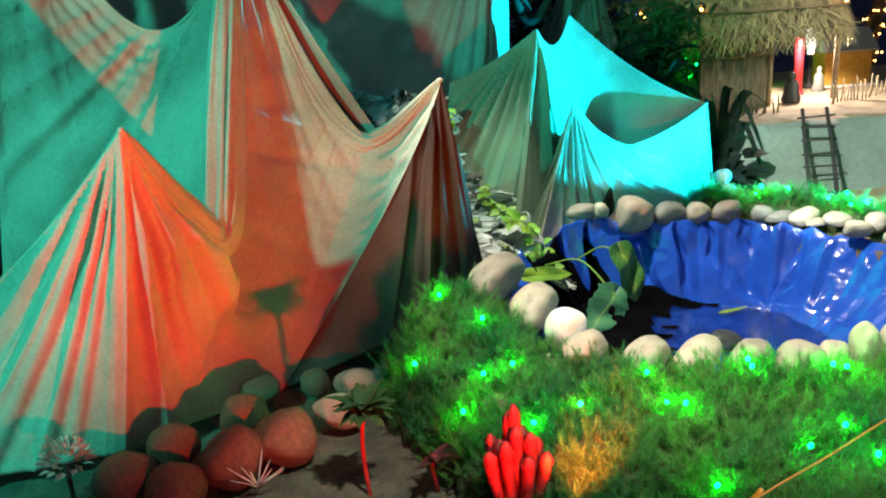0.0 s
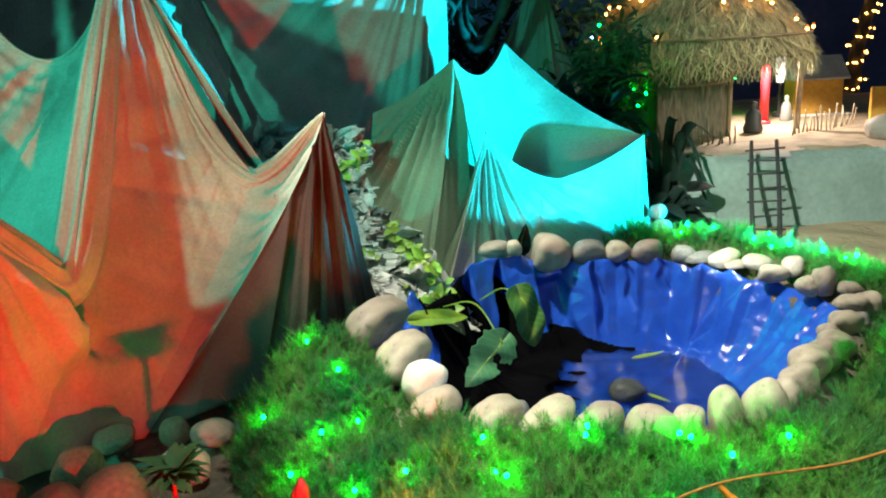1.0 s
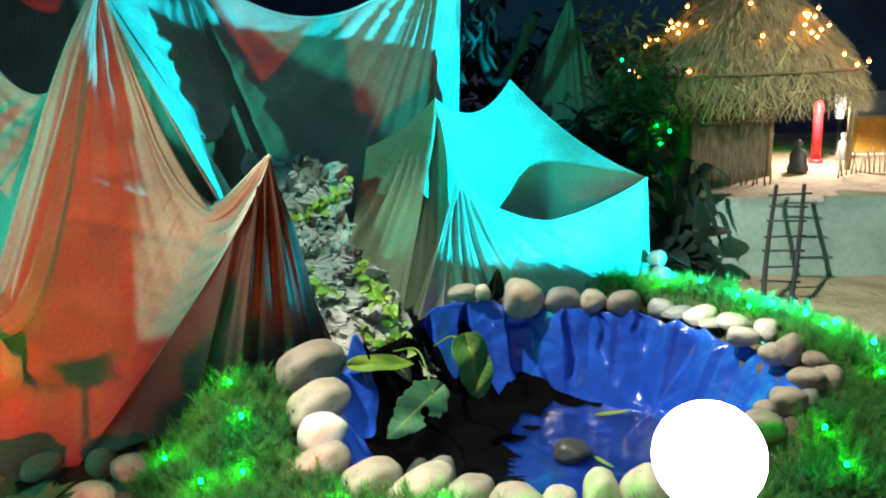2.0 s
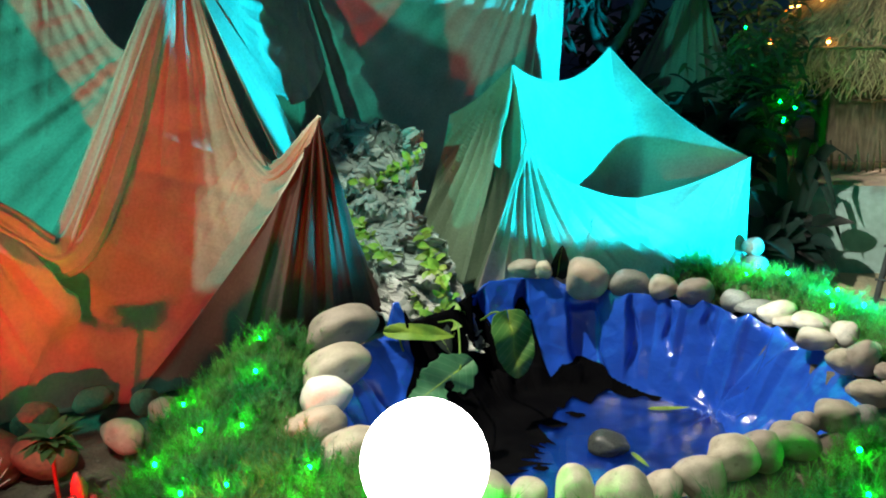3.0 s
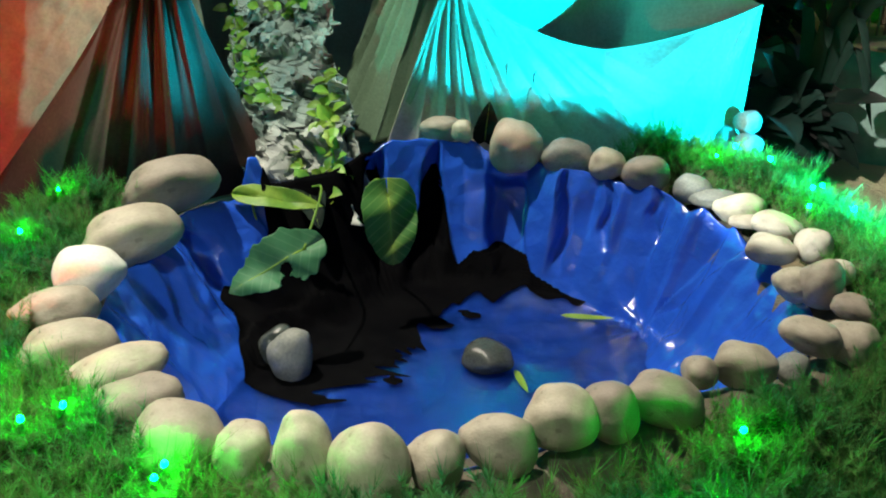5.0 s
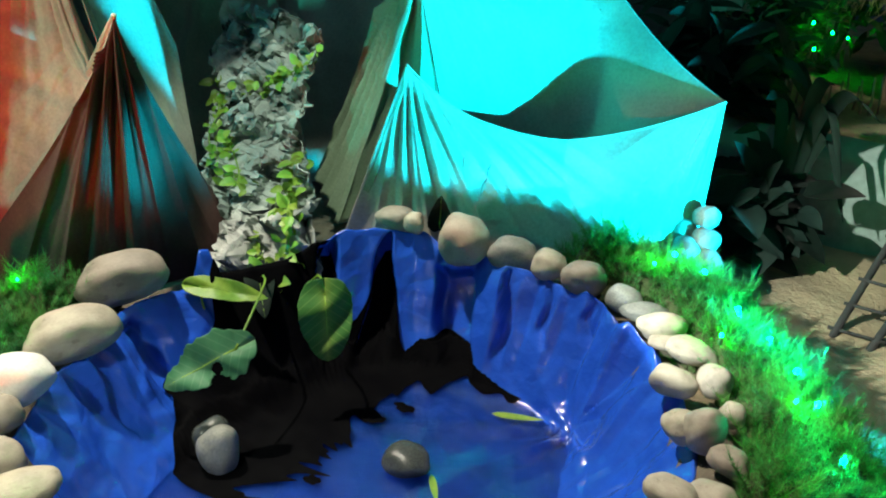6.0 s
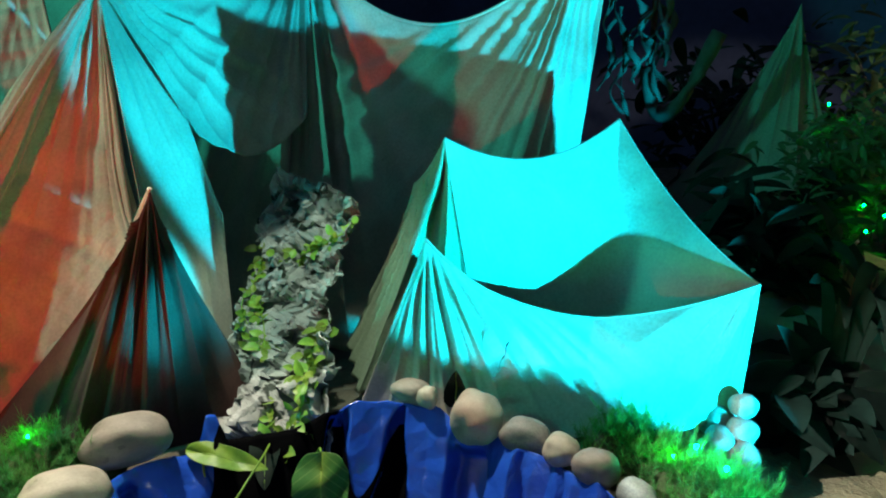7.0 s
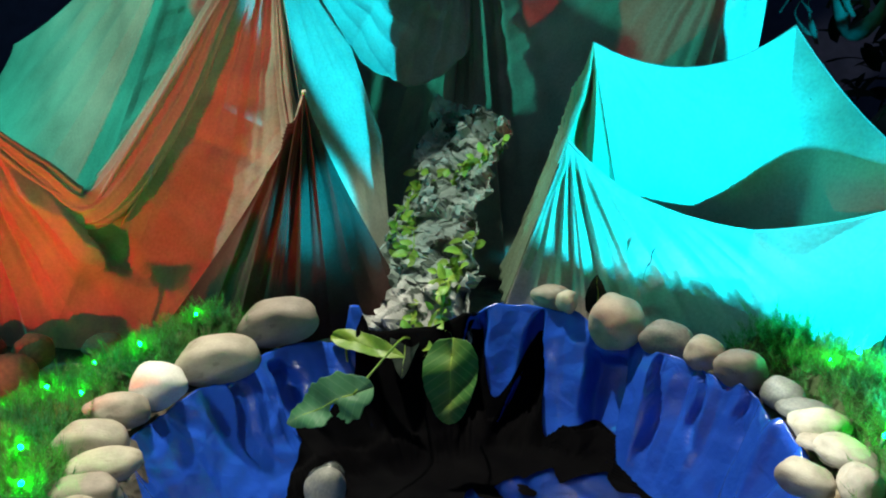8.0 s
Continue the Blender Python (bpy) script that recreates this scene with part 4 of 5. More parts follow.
for x, y, r, s in ((0.618, 1.503, 20, 0.058), (0.592, 1.312, -50, 0.04)):
    d = Vector((math.cos(radians(r)), math.sin(radians(r)), 0)) * s
    fl = base("floating_leaf", (x, y, -0.127), "narrow yellow-green leaf floating on the water", "leaf")
    part("blade", mesh_of("blade", *moved(leaf_shape(s, s * 0.24, -0.1, 0.15), leaf_frame(Vector((0, 0, 0)) - d / 2, d / 2, (0, 0, 1))), LEAF_LIME), fl)

# ---- crumpled waterfall ----
NU, NV = 76, 150
FALL = [bend([(-0.185, 1.80, 0.335), (-0.06, 1.80, 0.325), (0.058, 1.79, 0.300)], NU), bend([(-0.185, 1.745, 0.23), (-0.06, 1.725, 0.235), (0.065, 1.735, 0.225)], NU),
        bend([(-0.085, 1.63, 0.135), (0.0, 1.61, 0.145), (0.105, 1.66, 0.135)], NU), bend([(0.04, 1.50, 0.055), (0.1, 1.50, 0.07), (0.20, 1.575, 0.06)], NU),
        bend([(0.165, 1.395, -0.045), (0.22, 1.42, -0.04), (0.29, 1.49, -0.05)], NU)]
cols = [bend([row[i] for row in FALL], NV) for i in range(NU)]


def crumple(p, k):
    q = Vector(p)
    a = noise.noise(q * 13 + Vector((k, 0, 0)))
    b = noise.noise(q * 27 + Vector((0, k, 5)))
    c = noise.noise(q * 75 + Vector((3, k, 0)))
    flake = noise.voronoi(q * 19 + Vector((a, b, 0)) * 0.9)[1][0]
    tilt = noise.noise_vector(flake * 7.7 + Vector((k, 1, 2)))
    scrap = noise.voronoi(q * 52 + Vector((b, a, 1)) * 0.5)[1][0]
    tilt2 = noise.noise_vector(scrap * 5.3 + Vector((k, 3, 1)))
    sheet = (q * 19 - flake).dot(tilt) * 0.070 + (q * 52 - scrap).dot(tilt2) * 0.008
    return 0.040 * (abs(a) - 0.25) + max(-0.045, min(0.045, sheet)) + 0.0015 * c


fall_pts = []
for i in range(NU):
    for j in range(NV):
        p = cols[i][j]
        edge = min(i, NU - 1 - i) / NU
        d = Vector((0.35, -0.75, 0.55))
        fall_pts.append(p + d * (crumple(p, 2.0) + 0.03 * math.exp(-edge * 14)) + Vector((crumple(p, 9.0), crumple(p, 14.0), 0)) * 0.5)
fall = base("waterfall", (0.05, 1.62, 0.0), "crumpled grey paper waterfall with creeping green vine", "waterfall")
fall.matrix_basis = Matrix()
rock = part("rock_sheet", mesh_of("rock_sheet", fall_pts, grid_faces(NU, NV), FOIL, False), fall)
th = rock.modifiers.new("thickness", "SOLIDIFY")
th.thickness = 0.002


def on_fall(u, v, up=0.008):
    i, j = min(int(u * (NU - 1)), NU - 1), min(int(v * (NV - 1)), NV - 1)
    return fall_pts[i * NV + j] + Vector((0.2, -0.6, 0.7)) * up


def vine(route, count, size, spreadout, seed):
    r = random.Random(seed)
    pts = bend([on_fall(u, v) for u, v in route], 30)
    stem = part("vine_stem", mesh_of("vine_stem", *tube(pts, 0.0013, 5), LEAF_LIME), fall)
    shapes = []
    for k in range(count):
        c = pts[r.randrange(len(pts))] + Vector((r.uniform(-1, 1), r.uniform(-1, 1), r.uniform(-0.6, 1))) * spreadout
        d = Vector((r.uniform(-1, 1), r.uniform(-1, 0.3), r.uniform(-0.8, 0.6))).normalized() * size * r.uniform(0.6, 1.3)
        shapes.append(moved(leaf_shape(d.length, d.length * 0.8, 0.3, 0.25, nu=5, nv=7), leaf_frame(c, c + d, (r.uniform(-0.4, 0.8), -0.7, r.uniform(0.2, 1)))))
    part("vine_leaves", mesh_of("vine_leaves", *join(*shapes), LEAF_LIME), stem)


vine([(0.45, 0.36), (0.6, 0.33), (0.78, 0.27), (0.97, 0.16)], 60, 0.017, 0.016, 1)
vine([(0.02, 0.36), (0.08, 0.45), (0.25, 0.56), (0.4, 0.68)], 44, 0.018, 0.018, 2)
vine([(0.95, 0.55), (0.9, 0.68), (0.85, 0.8), (0.8, 0.93)], 60, 0.020, 0.018, 3)
vine([(0.3, 0.5), (0.5, 0.6), (0.55, 0.72)], 26, 0.018, 0.02, 4)
vine([(0.55, 0.86), (0.7, 0.93), (0.6, 0.98)], 24, 0.022, 0.018, 5)

# black sheet under the waterfall, over the liner; also stands for flap shade
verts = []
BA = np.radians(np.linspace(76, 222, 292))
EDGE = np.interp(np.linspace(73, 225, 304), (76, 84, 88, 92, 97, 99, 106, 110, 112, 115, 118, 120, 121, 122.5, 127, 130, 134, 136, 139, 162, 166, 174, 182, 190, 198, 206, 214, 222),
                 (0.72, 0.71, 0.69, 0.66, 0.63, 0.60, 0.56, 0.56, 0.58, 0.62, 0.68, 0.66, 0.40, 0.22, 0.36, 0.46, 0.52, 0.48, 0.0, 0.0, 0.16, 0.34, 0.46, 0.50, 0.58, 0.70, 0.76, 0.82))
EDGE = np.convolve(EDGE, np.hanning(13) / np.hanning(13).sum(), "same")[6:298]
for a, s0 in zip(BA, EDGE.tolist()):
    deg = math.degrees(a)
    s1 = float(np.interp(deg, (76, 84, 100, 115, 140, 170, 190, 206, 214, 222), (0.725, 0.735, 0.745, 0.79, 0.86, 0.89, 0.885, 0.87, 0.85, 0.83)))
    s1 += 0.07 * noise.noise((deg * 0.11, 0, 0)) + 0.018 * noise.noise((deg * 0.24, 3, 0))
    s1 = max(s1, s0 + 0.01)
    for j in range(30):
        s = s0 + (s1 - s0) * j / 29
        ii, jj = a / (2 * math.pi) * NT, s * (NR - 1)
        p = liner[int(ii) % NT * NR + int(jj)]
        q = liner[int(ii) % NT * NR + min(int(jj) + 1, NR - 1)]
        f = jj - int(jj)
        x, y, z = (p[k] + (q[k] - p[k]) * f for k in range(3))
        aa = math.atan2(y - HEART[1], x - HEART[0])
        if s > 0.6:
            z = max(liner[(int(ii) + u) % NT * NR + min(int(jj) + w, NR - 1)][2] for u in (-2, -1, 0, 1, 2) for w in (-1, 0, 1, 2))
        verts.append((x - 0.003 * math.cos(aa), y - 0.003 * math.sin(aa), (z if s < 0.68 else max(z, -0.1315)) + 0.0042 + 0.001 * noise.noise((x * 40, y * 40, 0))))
tagged(part("black_sheet", mesh_of("black_sheet", verts, grid_faces(292, 30), BLACK_SHEET_SHADE)), "dull black plastic sheet under the waterfall, also standing in for flap shade", "plastic sheet")
# black blobs laid on the water in place of shadows
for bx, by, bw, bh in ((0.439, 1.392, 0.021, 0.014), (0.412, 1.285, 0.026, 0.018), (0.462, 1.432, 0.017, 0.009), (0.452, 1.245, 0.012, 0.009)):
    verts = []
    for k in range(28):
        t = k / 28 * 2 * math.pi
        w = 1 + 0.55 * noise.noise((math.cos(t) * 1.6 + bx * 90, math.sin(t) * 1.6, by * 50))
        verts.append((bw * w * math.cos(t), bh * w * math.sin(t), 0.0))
    tagged(part("plastic_scrap", mesh_of("plastic_scrap", verts, [tuple(range(28))], BLACK_SHEET_SHADE), m=pose(bx, by, -0.1268)), "black blob added on the water to stand for shade", "plastic scrap", "plastic scraps on the water")
# ---- lights among the moss ----
LEDS = ((0.09, 1.065), (0.085, 0.945), (0.027, 1.166), (-0.010, 1.025), (0.126, 0.978), (0.056, 0.89), (0.285, 0.885), (0.402, 0.869), (0.297, 0.835), (0.511, 0.849), (0.414, 0.721),
        (0.475, 0.705), (0.302, 0.671), (0.14, 0.838), (0.396, 0.84), (0.308, 0.80), (0.197, 0.848), (0.503, 0.865), (0.613, 0.842), (0.846, 0.991),
        (0.845, 1.07), (0.851, 1.537), (0.86, 1.575), (0.95, 1.45), (0.539, 0.798), (0.463, 0.75), (0.72, 1.69), (0.99, 1.30))
first = None
for x, y in LEDS:
    z = float(moss_height(np.array(x), np.array(y))) + 0.025
    if first is None:
        first = base("fairy_light", (x, y, z), "tiny green fairy light glowing in the moss", "fairy light", "green fairy lights")
        part("led", mesh_of("led", *ball(0.0022, 2, (1, 1, 1.3)), GREEN_LED), first)
        part("cap", mesh_of("cap", *tube([(0, 0, -0.012), (0, 0, -0.002)], [0.0022, 0.0026], 8), CAP_GREEN), first)
    else:
        copy_thing(first, pose(x, y, z, random.uniform(-30, 30), random.uniform(-30, 30), 0))

# extra lights added to brighten the far bank's outer moss
cyan = None
for x, y in ((0.79, 1.69), (0.85, 1.63), (0.90, 1.575), (0.94, 1.515), (0.97, 1.45), (1.005, 1.38), (1.04, 1.30), (0.74, 1.715)):
    z = float(moss_height(np.array(x), np.array(y))) + 0.03
    if cyan is None:
        cyan = base("fairy_light", (x, y, z), "tiny cyan-green light added to brighten the moss edge", "fairy light", "cyan fairy lights")
        part("led", mesh_of("led", *ball(0.0022, 2, (1, 1, 1.3)), CYAN_FILL_LED), cyan)
        part("cap", mesh_of("cap", *tube([(0, 0, -0.012), (0, 0, -0.002)], [0.0022, 0.0026], 8), CAP_GREEN), cyan)
    else:
        copy_thing(cyan, pose(x, y, z, random.uniform(-30, 30), random.uniform(-30, 30), 0))
for k, p in enumerate(((0.77, 2.42, 0.315), (0.676, 2.46, 0.50), (0.807, 2.43, 0.298), (0.781, 2.42, 0.265), (1.325, 3.35, 0.298), (1.365, 3.35, 0.262), (0.797, 2.9, 0.22))):
    copy_thing(first, pose(*p, 20 * k, 10, 0))["label"] = "tiny green fairy light hanging in the dark shrub"
blue = base("fairy_light", (0.73, 2.95, 0.46), "tiny blue fairy light hanging in the dark shrub", "fairy light")
part("led", mesh_of("led", *ball(0.005, 2), BLUE_LED), blue)
part("cap", mesh_of("cap", *tube([(0, 0, 0.003), (0, 0, 0.012)], [0.003, 0.002], 8), CAP_GREEN), blue)

# ---- string of capped lights on the cord ----
line = base("light_string", (0.60, 0.51, 0.29), "orange cord with small capped lights tied to the post", "light string")
line.matrix_basis = Matrix()
right = bend([(0.630, 0.480, 0.314), (0.645, 0.535, 0.281), (0.693, 0.615, 0.227), (0.748, 0.680, 0.196), (0.823, 0.712, 0.192), (0.93, 0.80, 0.20), (1.25, 1.0, 0.26)], 60)
leftc = bend([(0.602, 0.468, 0.297), (0.515, 0.500, 0.236), (0.425, 0.535, 0.195), (0.30, 0.50, 0.15), (0.10, 0.40, 0.13), (-0.3, 0.2, 0.2)], 50)
part("cord", mesh_of("cord", *join(tube(right, 0.0009, 6), tube(leftc, 0.0009, 6)), ROPE), line)
for x, y, z, tilt in ((0.646, 0.537, 0.279, 4), (0.694, 0.616, 0.225, 8), (0.742, 0.675, 0.197, 75), (0.822, 0.712, 0.190, 15), (0.597, 0.467, 0.293, 40), (0.44, 0.53, 0.20, 70), (0.27, 0.49, 0.145, 30)):
    cap = part("cap", mesh_of("cap", *tube([(0, 0, 0.001), (0, 0, -0.003), (0, 0, -0.006), (0, 0, -0.012), (0, 0, -0.0165), (0, 0, -0.018)], [0.0018, 0.0022, 0.0024, 0.0034, 0.0033, 0.0024], 12), CAP), line, m=pose(x, y, z, tilt, 0, tilt * 3))
    part("lens", mesh_of("lens", *ball(0.0024, 2, (1, 1, 1.2)), WHITE), cap, m=pose(0, 0, -0.0185))

# ---- small plants on the soil ----
coral = base("red_plant", (0.110, 0.732, -0.03), "knobbly red coral-like succulent in the moss", "plant")
r = random.Random(6)
for k in range(15):
    a, far = k * 2.4, 0.034 * (k / 15) ** 0.6
    sx, sy, tall = math.cos(a) * far, math.sin(a) * far * 0.8, 0.122 - 1.5 * far + r.uniform(-0.012, 0.008)
    line = bend([(sx * 0.3, sy * 0.3, -0.02), (sx * 0.85, sy * 0.85, tall * 0.45), (sx * 1.1, sy * 1.1, tall)], 16)
    girth = [0.0042 + 0.0026 * (i / 15) ** 0.8 for i in range(13)] + [0.0072, 0.0060, 0.0022]
    verts, faces = tube(line, girth, 14)
    verts = [v + (v - line[min(i // 14, 15)]) * (0.16 * math.cos(7 * 2 * math.pi * (i % 14) / 14) + 0.3 * noise.noise(v * 190 + Vector((k, 0, 0)))) for i, v in enumerate(verts)]
    part("branch", mesh_of("branch", verts, faces, CORAL), coral)


def rosette(name, at, tall, count, size, material, label, stem_mat, seed, droop=0.3):
    r = random.Random(seed)
    p = base(name, at, label, "plant")
    part("stem", mesh_of("stem", *tube(bend([(0, 0, -0.02), (r.uniform(-0.01, 0.01), 0, tall * 0.5), (0, 0, tall)], 8), 0.0028, 7), stem_mat), p)
    for k in range(count):
        a = k * 2.4
        d = Vector((math.cos(a), math.sin(a), r.uniform(-0.2, 0.7))) * size * r.uniform(0.7, 1.2)
        s = Vector((0, 0, tall - 0.01 * r.random()))
        part("leaf", mesh_of("leaf", *moved(leaf_shape(d.length, d.length * 0.42, droop, 0.3, nu=5, nv=8), leaf_frame(s, s + d, (0, 0.1, 1))), material), p)


rosette("small_plant", (-0.064, 0.850, -0.088), 0.132, 48, 0.036, LEAF_SHRUB, "small green-leaved plant on a red stem", CORAL, 3)
rosette("small_plant", (0.02, 0.835, -0.05), 0.03, 9, 0.032, RED_LEAF, "low plant with dark red leaves on the soil", CORAL, 4)
dry = base("dried_flower", (-0.444, 0.861, -0.08), "dried cream flower head among the rocks", "dried flower")
shapes = []
r = random.Random(9)
for k in range(160):
    d = Vector((r.gauss(0, 1), r.gauss(0, 1), abs(r.gauss(0, 1)))).normalized() * 0.036
    shapes.append(moved(leaf_shape(0.012, 0.007, 0.2, 0.3, nu=3, nv=5), leaf_frame(Vector((0, 0, 0.06)) + d * 0.7, Vector((0, 0, 0.06)) + d * 1.1, (r.random(), r.random(), 1))))
part("head", mesh_of("head", *join(*shapes), WHITE), dry)
part("stem", mesh_of("stem", *tube([(0, 0, -0.02), (0, 0, 0.06)], 0.003, 6), STICK), dry)
tuft = base("dry_tuft", (-0.207, 0.859, -0.085), "pale dry grass tuft on the soil", "grass tuft")
shapes = [tube([(0, 0, 0.02), Vector((math.cos(k * 1.1), math.sin(k * 1.1) * 0.6, r.uniform(0.3, 1.2))) * 0.035 + Vector((0, 0, 0.02))], [0.0016, 0.0004], 4) for k in range(11)]
part("blades", mesh_of("blades", *join(*shapes), WHITE), tuft)

# ---- the hut on its terrace ----
TOP = 0.118
verts, nx, nz = [], 90, 14
for i in range(nx):
    x = 0.62 + 1.6 * i / (nx - 1)
    for j in range(nz):
        z = -0.12 + (TOP + 0.12) * j / (nz - 1)
        y = 2.30 + 0.012 * noise.noise((x * 6, 0, z * 9)) - 0.02 * (1 - j / (nz - 1)) + 0.05 * (j == nz - 1)
        verts.append((x, y, z + 0.008 * noise.noise((x * 11, 3, 0)) * (j > nz - 3)))
front = grid_faces(nx, nz)
o = len(verts)
for i in range(nx):
    x = 0.62 + 1.6 * i / (nx - 1)
    for j in range(20):
        y = 2.35 + 1.6 * j / 19
        verts.append((x, y, TOP + 0.006 * noise.noise((x * 9, y * 9, 1))))
top = [tuple(k + o for k in q) for q in grid_faces(nx, 20)]
link = [(i * nz + nz - 1, (i + 1) * nz + nz - 1, o + (i + 1) * 20, o + i * 20) for i in range(nx - 1)]
me = mesh_of("terrace", verts, front + link + top, MUD)
me.materials.append(SAND)
me.polygons.foreach_set("material_index", [0] * len(front) + [1] * (len(link) + len(top)))
tagged(part("terrace", me), "grey mud-plastered terrace wall with sandy top", "terrace", kind="structure")

hut = base("hut", (1.1, 2.95, TOP), "small straw hut with thatched roof and amber lights", "hut")
hut.matrix_basis = Matrix()
part("front_wall", mesh_of("front_wall", *box(0.905, 1.135, 2.715, 2.735, TOP, 0.42, 0.003), WICKER, False), hut)
part("side_wall", mesh_of("side_wall", *box(0.905, 0.925, 2.737, 3.25, TOP, 0.42, 0.003), WICKER, False), hut)
for x, y in ((1.142, 2.722), (1.40, 2.80)):
    part("post", mesh_of("post", *tube([(x, y, TOP), (x + 0.003, y, 0.3), (x, y, 0.42)], [0.010, 0.009, 0.008], 9), STICK_PALE), hut)
part("rail", mesh_of("rail", *tube([(0.93, 2.705, 0.288), (1.03, 2.703, 0.292), (1.13, 2.705, 0.296)], 0.005, 7), STICK_PALE), hut)
RC, RX, RY = Vector((1.10, 3.0, 0.375)), 0.375, 0.42


def roof_at(a, t):
    k = 1 - t ** 1.5 * 0.96
    return RC + Vector((math.cos(a) * RX * k, math.sin(a) * RY * k, 0.40 * t))


verts = [roof_at(2 * math.pi * i / 48, j / 11) for i in range(48) for j in range(12)]
roof = part("roof", mesh_of("roof", verts, grid_faces(48, 12, True), THATCH), hut, "thick straw thatch")
r = random.Random(2)
verts, faces = [], []
for k in range(7600):
    a = r.uniform(0, 2 * math.pi)
    if math.sin(a) > 0.35 and r.random() < 0.8:
        continue
    t = r.random() ** 1.3
    p, q = roof_at(a + r.gauss(0, 0.05), t), roof_at(a + r.gauss(0, 0.13), max(0, t - r.uniform(0.08, 0.28)))
    n = Vector((math.cos(a), math.sin(a), 0.6))
    if t < 0.25:
        q = q + Vector((r.gauss(0, 0.012), r.gauss(0, 0.012), -0.01 - 0.085 * r.random())) + n * 0.01
    p, q = p + n * r.uniform(0.002, 0.014), q + n * r.uniform(0.004, 0.024)
    w = (q - p).cross(n).normalized() * r.uniform(0.0009, 0.0022)
    o = len(verts)
    verts += [p - w, p + w, q + w * 0.5, q - w * 0.5]
    faces.append((o, o + 1, o + 2, o + 3))
straw = part("straw", mesh_of("straw", verts, faces, THATCH, False), roof)
straw["kind"] = "stuff"
ring = [roof_at(a, 0.16) + Vector((math.cos(a), math.sin(a), 0)) * 0.026 for a in np.linspace(math.pi * 1.05, math.pi * 1.98, 30)]
part("roof_pole", mesh_of("roof_pole", *tube(ring, 0.004, 6), STICK_PALE), roof)
firstl = None
for k in range(34):
    a, t = r.uniform(math.pi * 1.0, math.pi * 1.95), r.choice((0.14, 0.2, 0.4, 0.5, 0.62, 0.8)) + r.uniform(-0.05, 0.05)
    p = roof_at(a, t) + Vector((math.cos(a), math.sin(a), 0.5)) * 0.030
    if firstl is None:
        firstl = base("fairy_light", p, "tiny amber fairy light glowing on the thatch", "fairy light", "amber lights on the hut")
        part("led", mesh_of("led", *ball(0.0052, 2), AMBER_LED), firstl)
        part("cap", mesh_of("cap", *tube([(0, 0, 0.003), (0, 0, 0.012)], [0.004, 0.003], 7), CAP), firstl)
    else:
        copy_thing(firstl, pose(*p))

prof = [(0.030, 0.0), (0.034, 0.012), (0.027, 0.034), (0.026, 0.058), (0.020, 0.072), (0.009, 0.079), (0.013, 0.088), (0.0125, 0.098), (0.004, 0.105)]
verts = [Vector((rr * math.cos(2 * math.pi * k / 16), rr * 0.85 * math.sin(2 * math.pi * k / 16), z)) for k in range(16) for rr, z in prof]
statue_mesh = mesh_of("figurine", verts, grid_faces(16, len(prof), True), BLACK)
pale_mesh = mesh_of("figurine", verts, grid_faces(16, len(prof), True), STONE_DARK)
tagged(part("figurine", pale_mesh, m=pose(1.46, 3.05, TOP) @ Matrix.Diagonal((0.7, 0.7, 0.9, 1))), "small grey robed figurine standing on the terrace", "figurine")
tagged(part("figurine", statue_mesh, m=pose(1.245, 2.78, TOP)), "small dark robed figurine seated on the terrace", "figurine")

ladder = base("ladder", (1.04, 2.1, -0.09), "dark stick ladder leaning on the terrace wall", "ladder")
ladder.matrix_basis = Matrix()


def build_ladder(thing, foot_l, foot_r, head_l, head_r, rungs, seed):
    r = random.Random(seed)
    for a, b in ((foot_l, head_l), (foot_r, head_r)):
        mid = Vector(a).lerp(Vector(b), 0.5) + Vector((r.uniform(-0.006, 0.006), 0, 0))
        part("rail", mesh_of("rail", *tube(bend([a, mid, b], 9), [0.0066 - 0.0002 * k for k in range(9)], 8), STICK), thing)
    for k in range(rungs):
        t = (k + 0.6) / (rungs + 0.2)
        p, q = Vector(foot_l).lerp(Vector(head_l), t), Vector(foot_r).lerp(Vector(head_r), t)
        d = (q - p) * r.uniform(0.18, 0.3)
        part("rung", mesh_of("rung", *tube([p - d + Vector((0, -0.006, r.uniform(-0.004, 0.004))), q + d + Vector((0, -0.006, 0))], 0.0028, 6), STICK), thing)


build_ladder(ladder, (0.955, 1.90, -0.09), (1.010, 1.895, -0.09), (1.060, 2.262, 0.165), (1.128, 2.262, 0.165), 9, 1)
firststick = None
r = random.Random(11)
for k in range(44):
    if k < 26:
        x, y = 0.70 + 0.0165 * k, 2.56 + r.uniform(-0.02, 0.02)
    else:
        x, y = 1.33 + 0.017 * (k - 26), 2.66 + 0.012 * (k - 26) + r.uniform(-0.01, 0.01)
    if firststick is None:
        firststick = base("fence_stick", (x, y, TOP), "thin upright twig of the little fence", "fence stick", "twig fence on the terrace")
        part("twig", mesh_of("twig", *tube([(0, 0, -0.01), (0.002, 0, 0.03), (0, 0.001, 0.07)], [0.003, 0.0028, 0.002], 6), STICK_PALE), firststick)
    else:
        copy_thing(firststick, pose(x, y, TOP, r.uniform(-9, 9), r.uniform(-9, 9), 0) @ Matrix.Diagonal((1, 1, r.uniform(0.6, 1.2), 1)))

house = base("toy_house", (1.638, 3.25, TOP), "yellow toy house with a grey sheet roof", "toy house")
part("body", mesh_of("body", *box(-0.09, 0.09, -0.06, 0.06, 0, 0.15, 0.003), YELLOW, False), house)
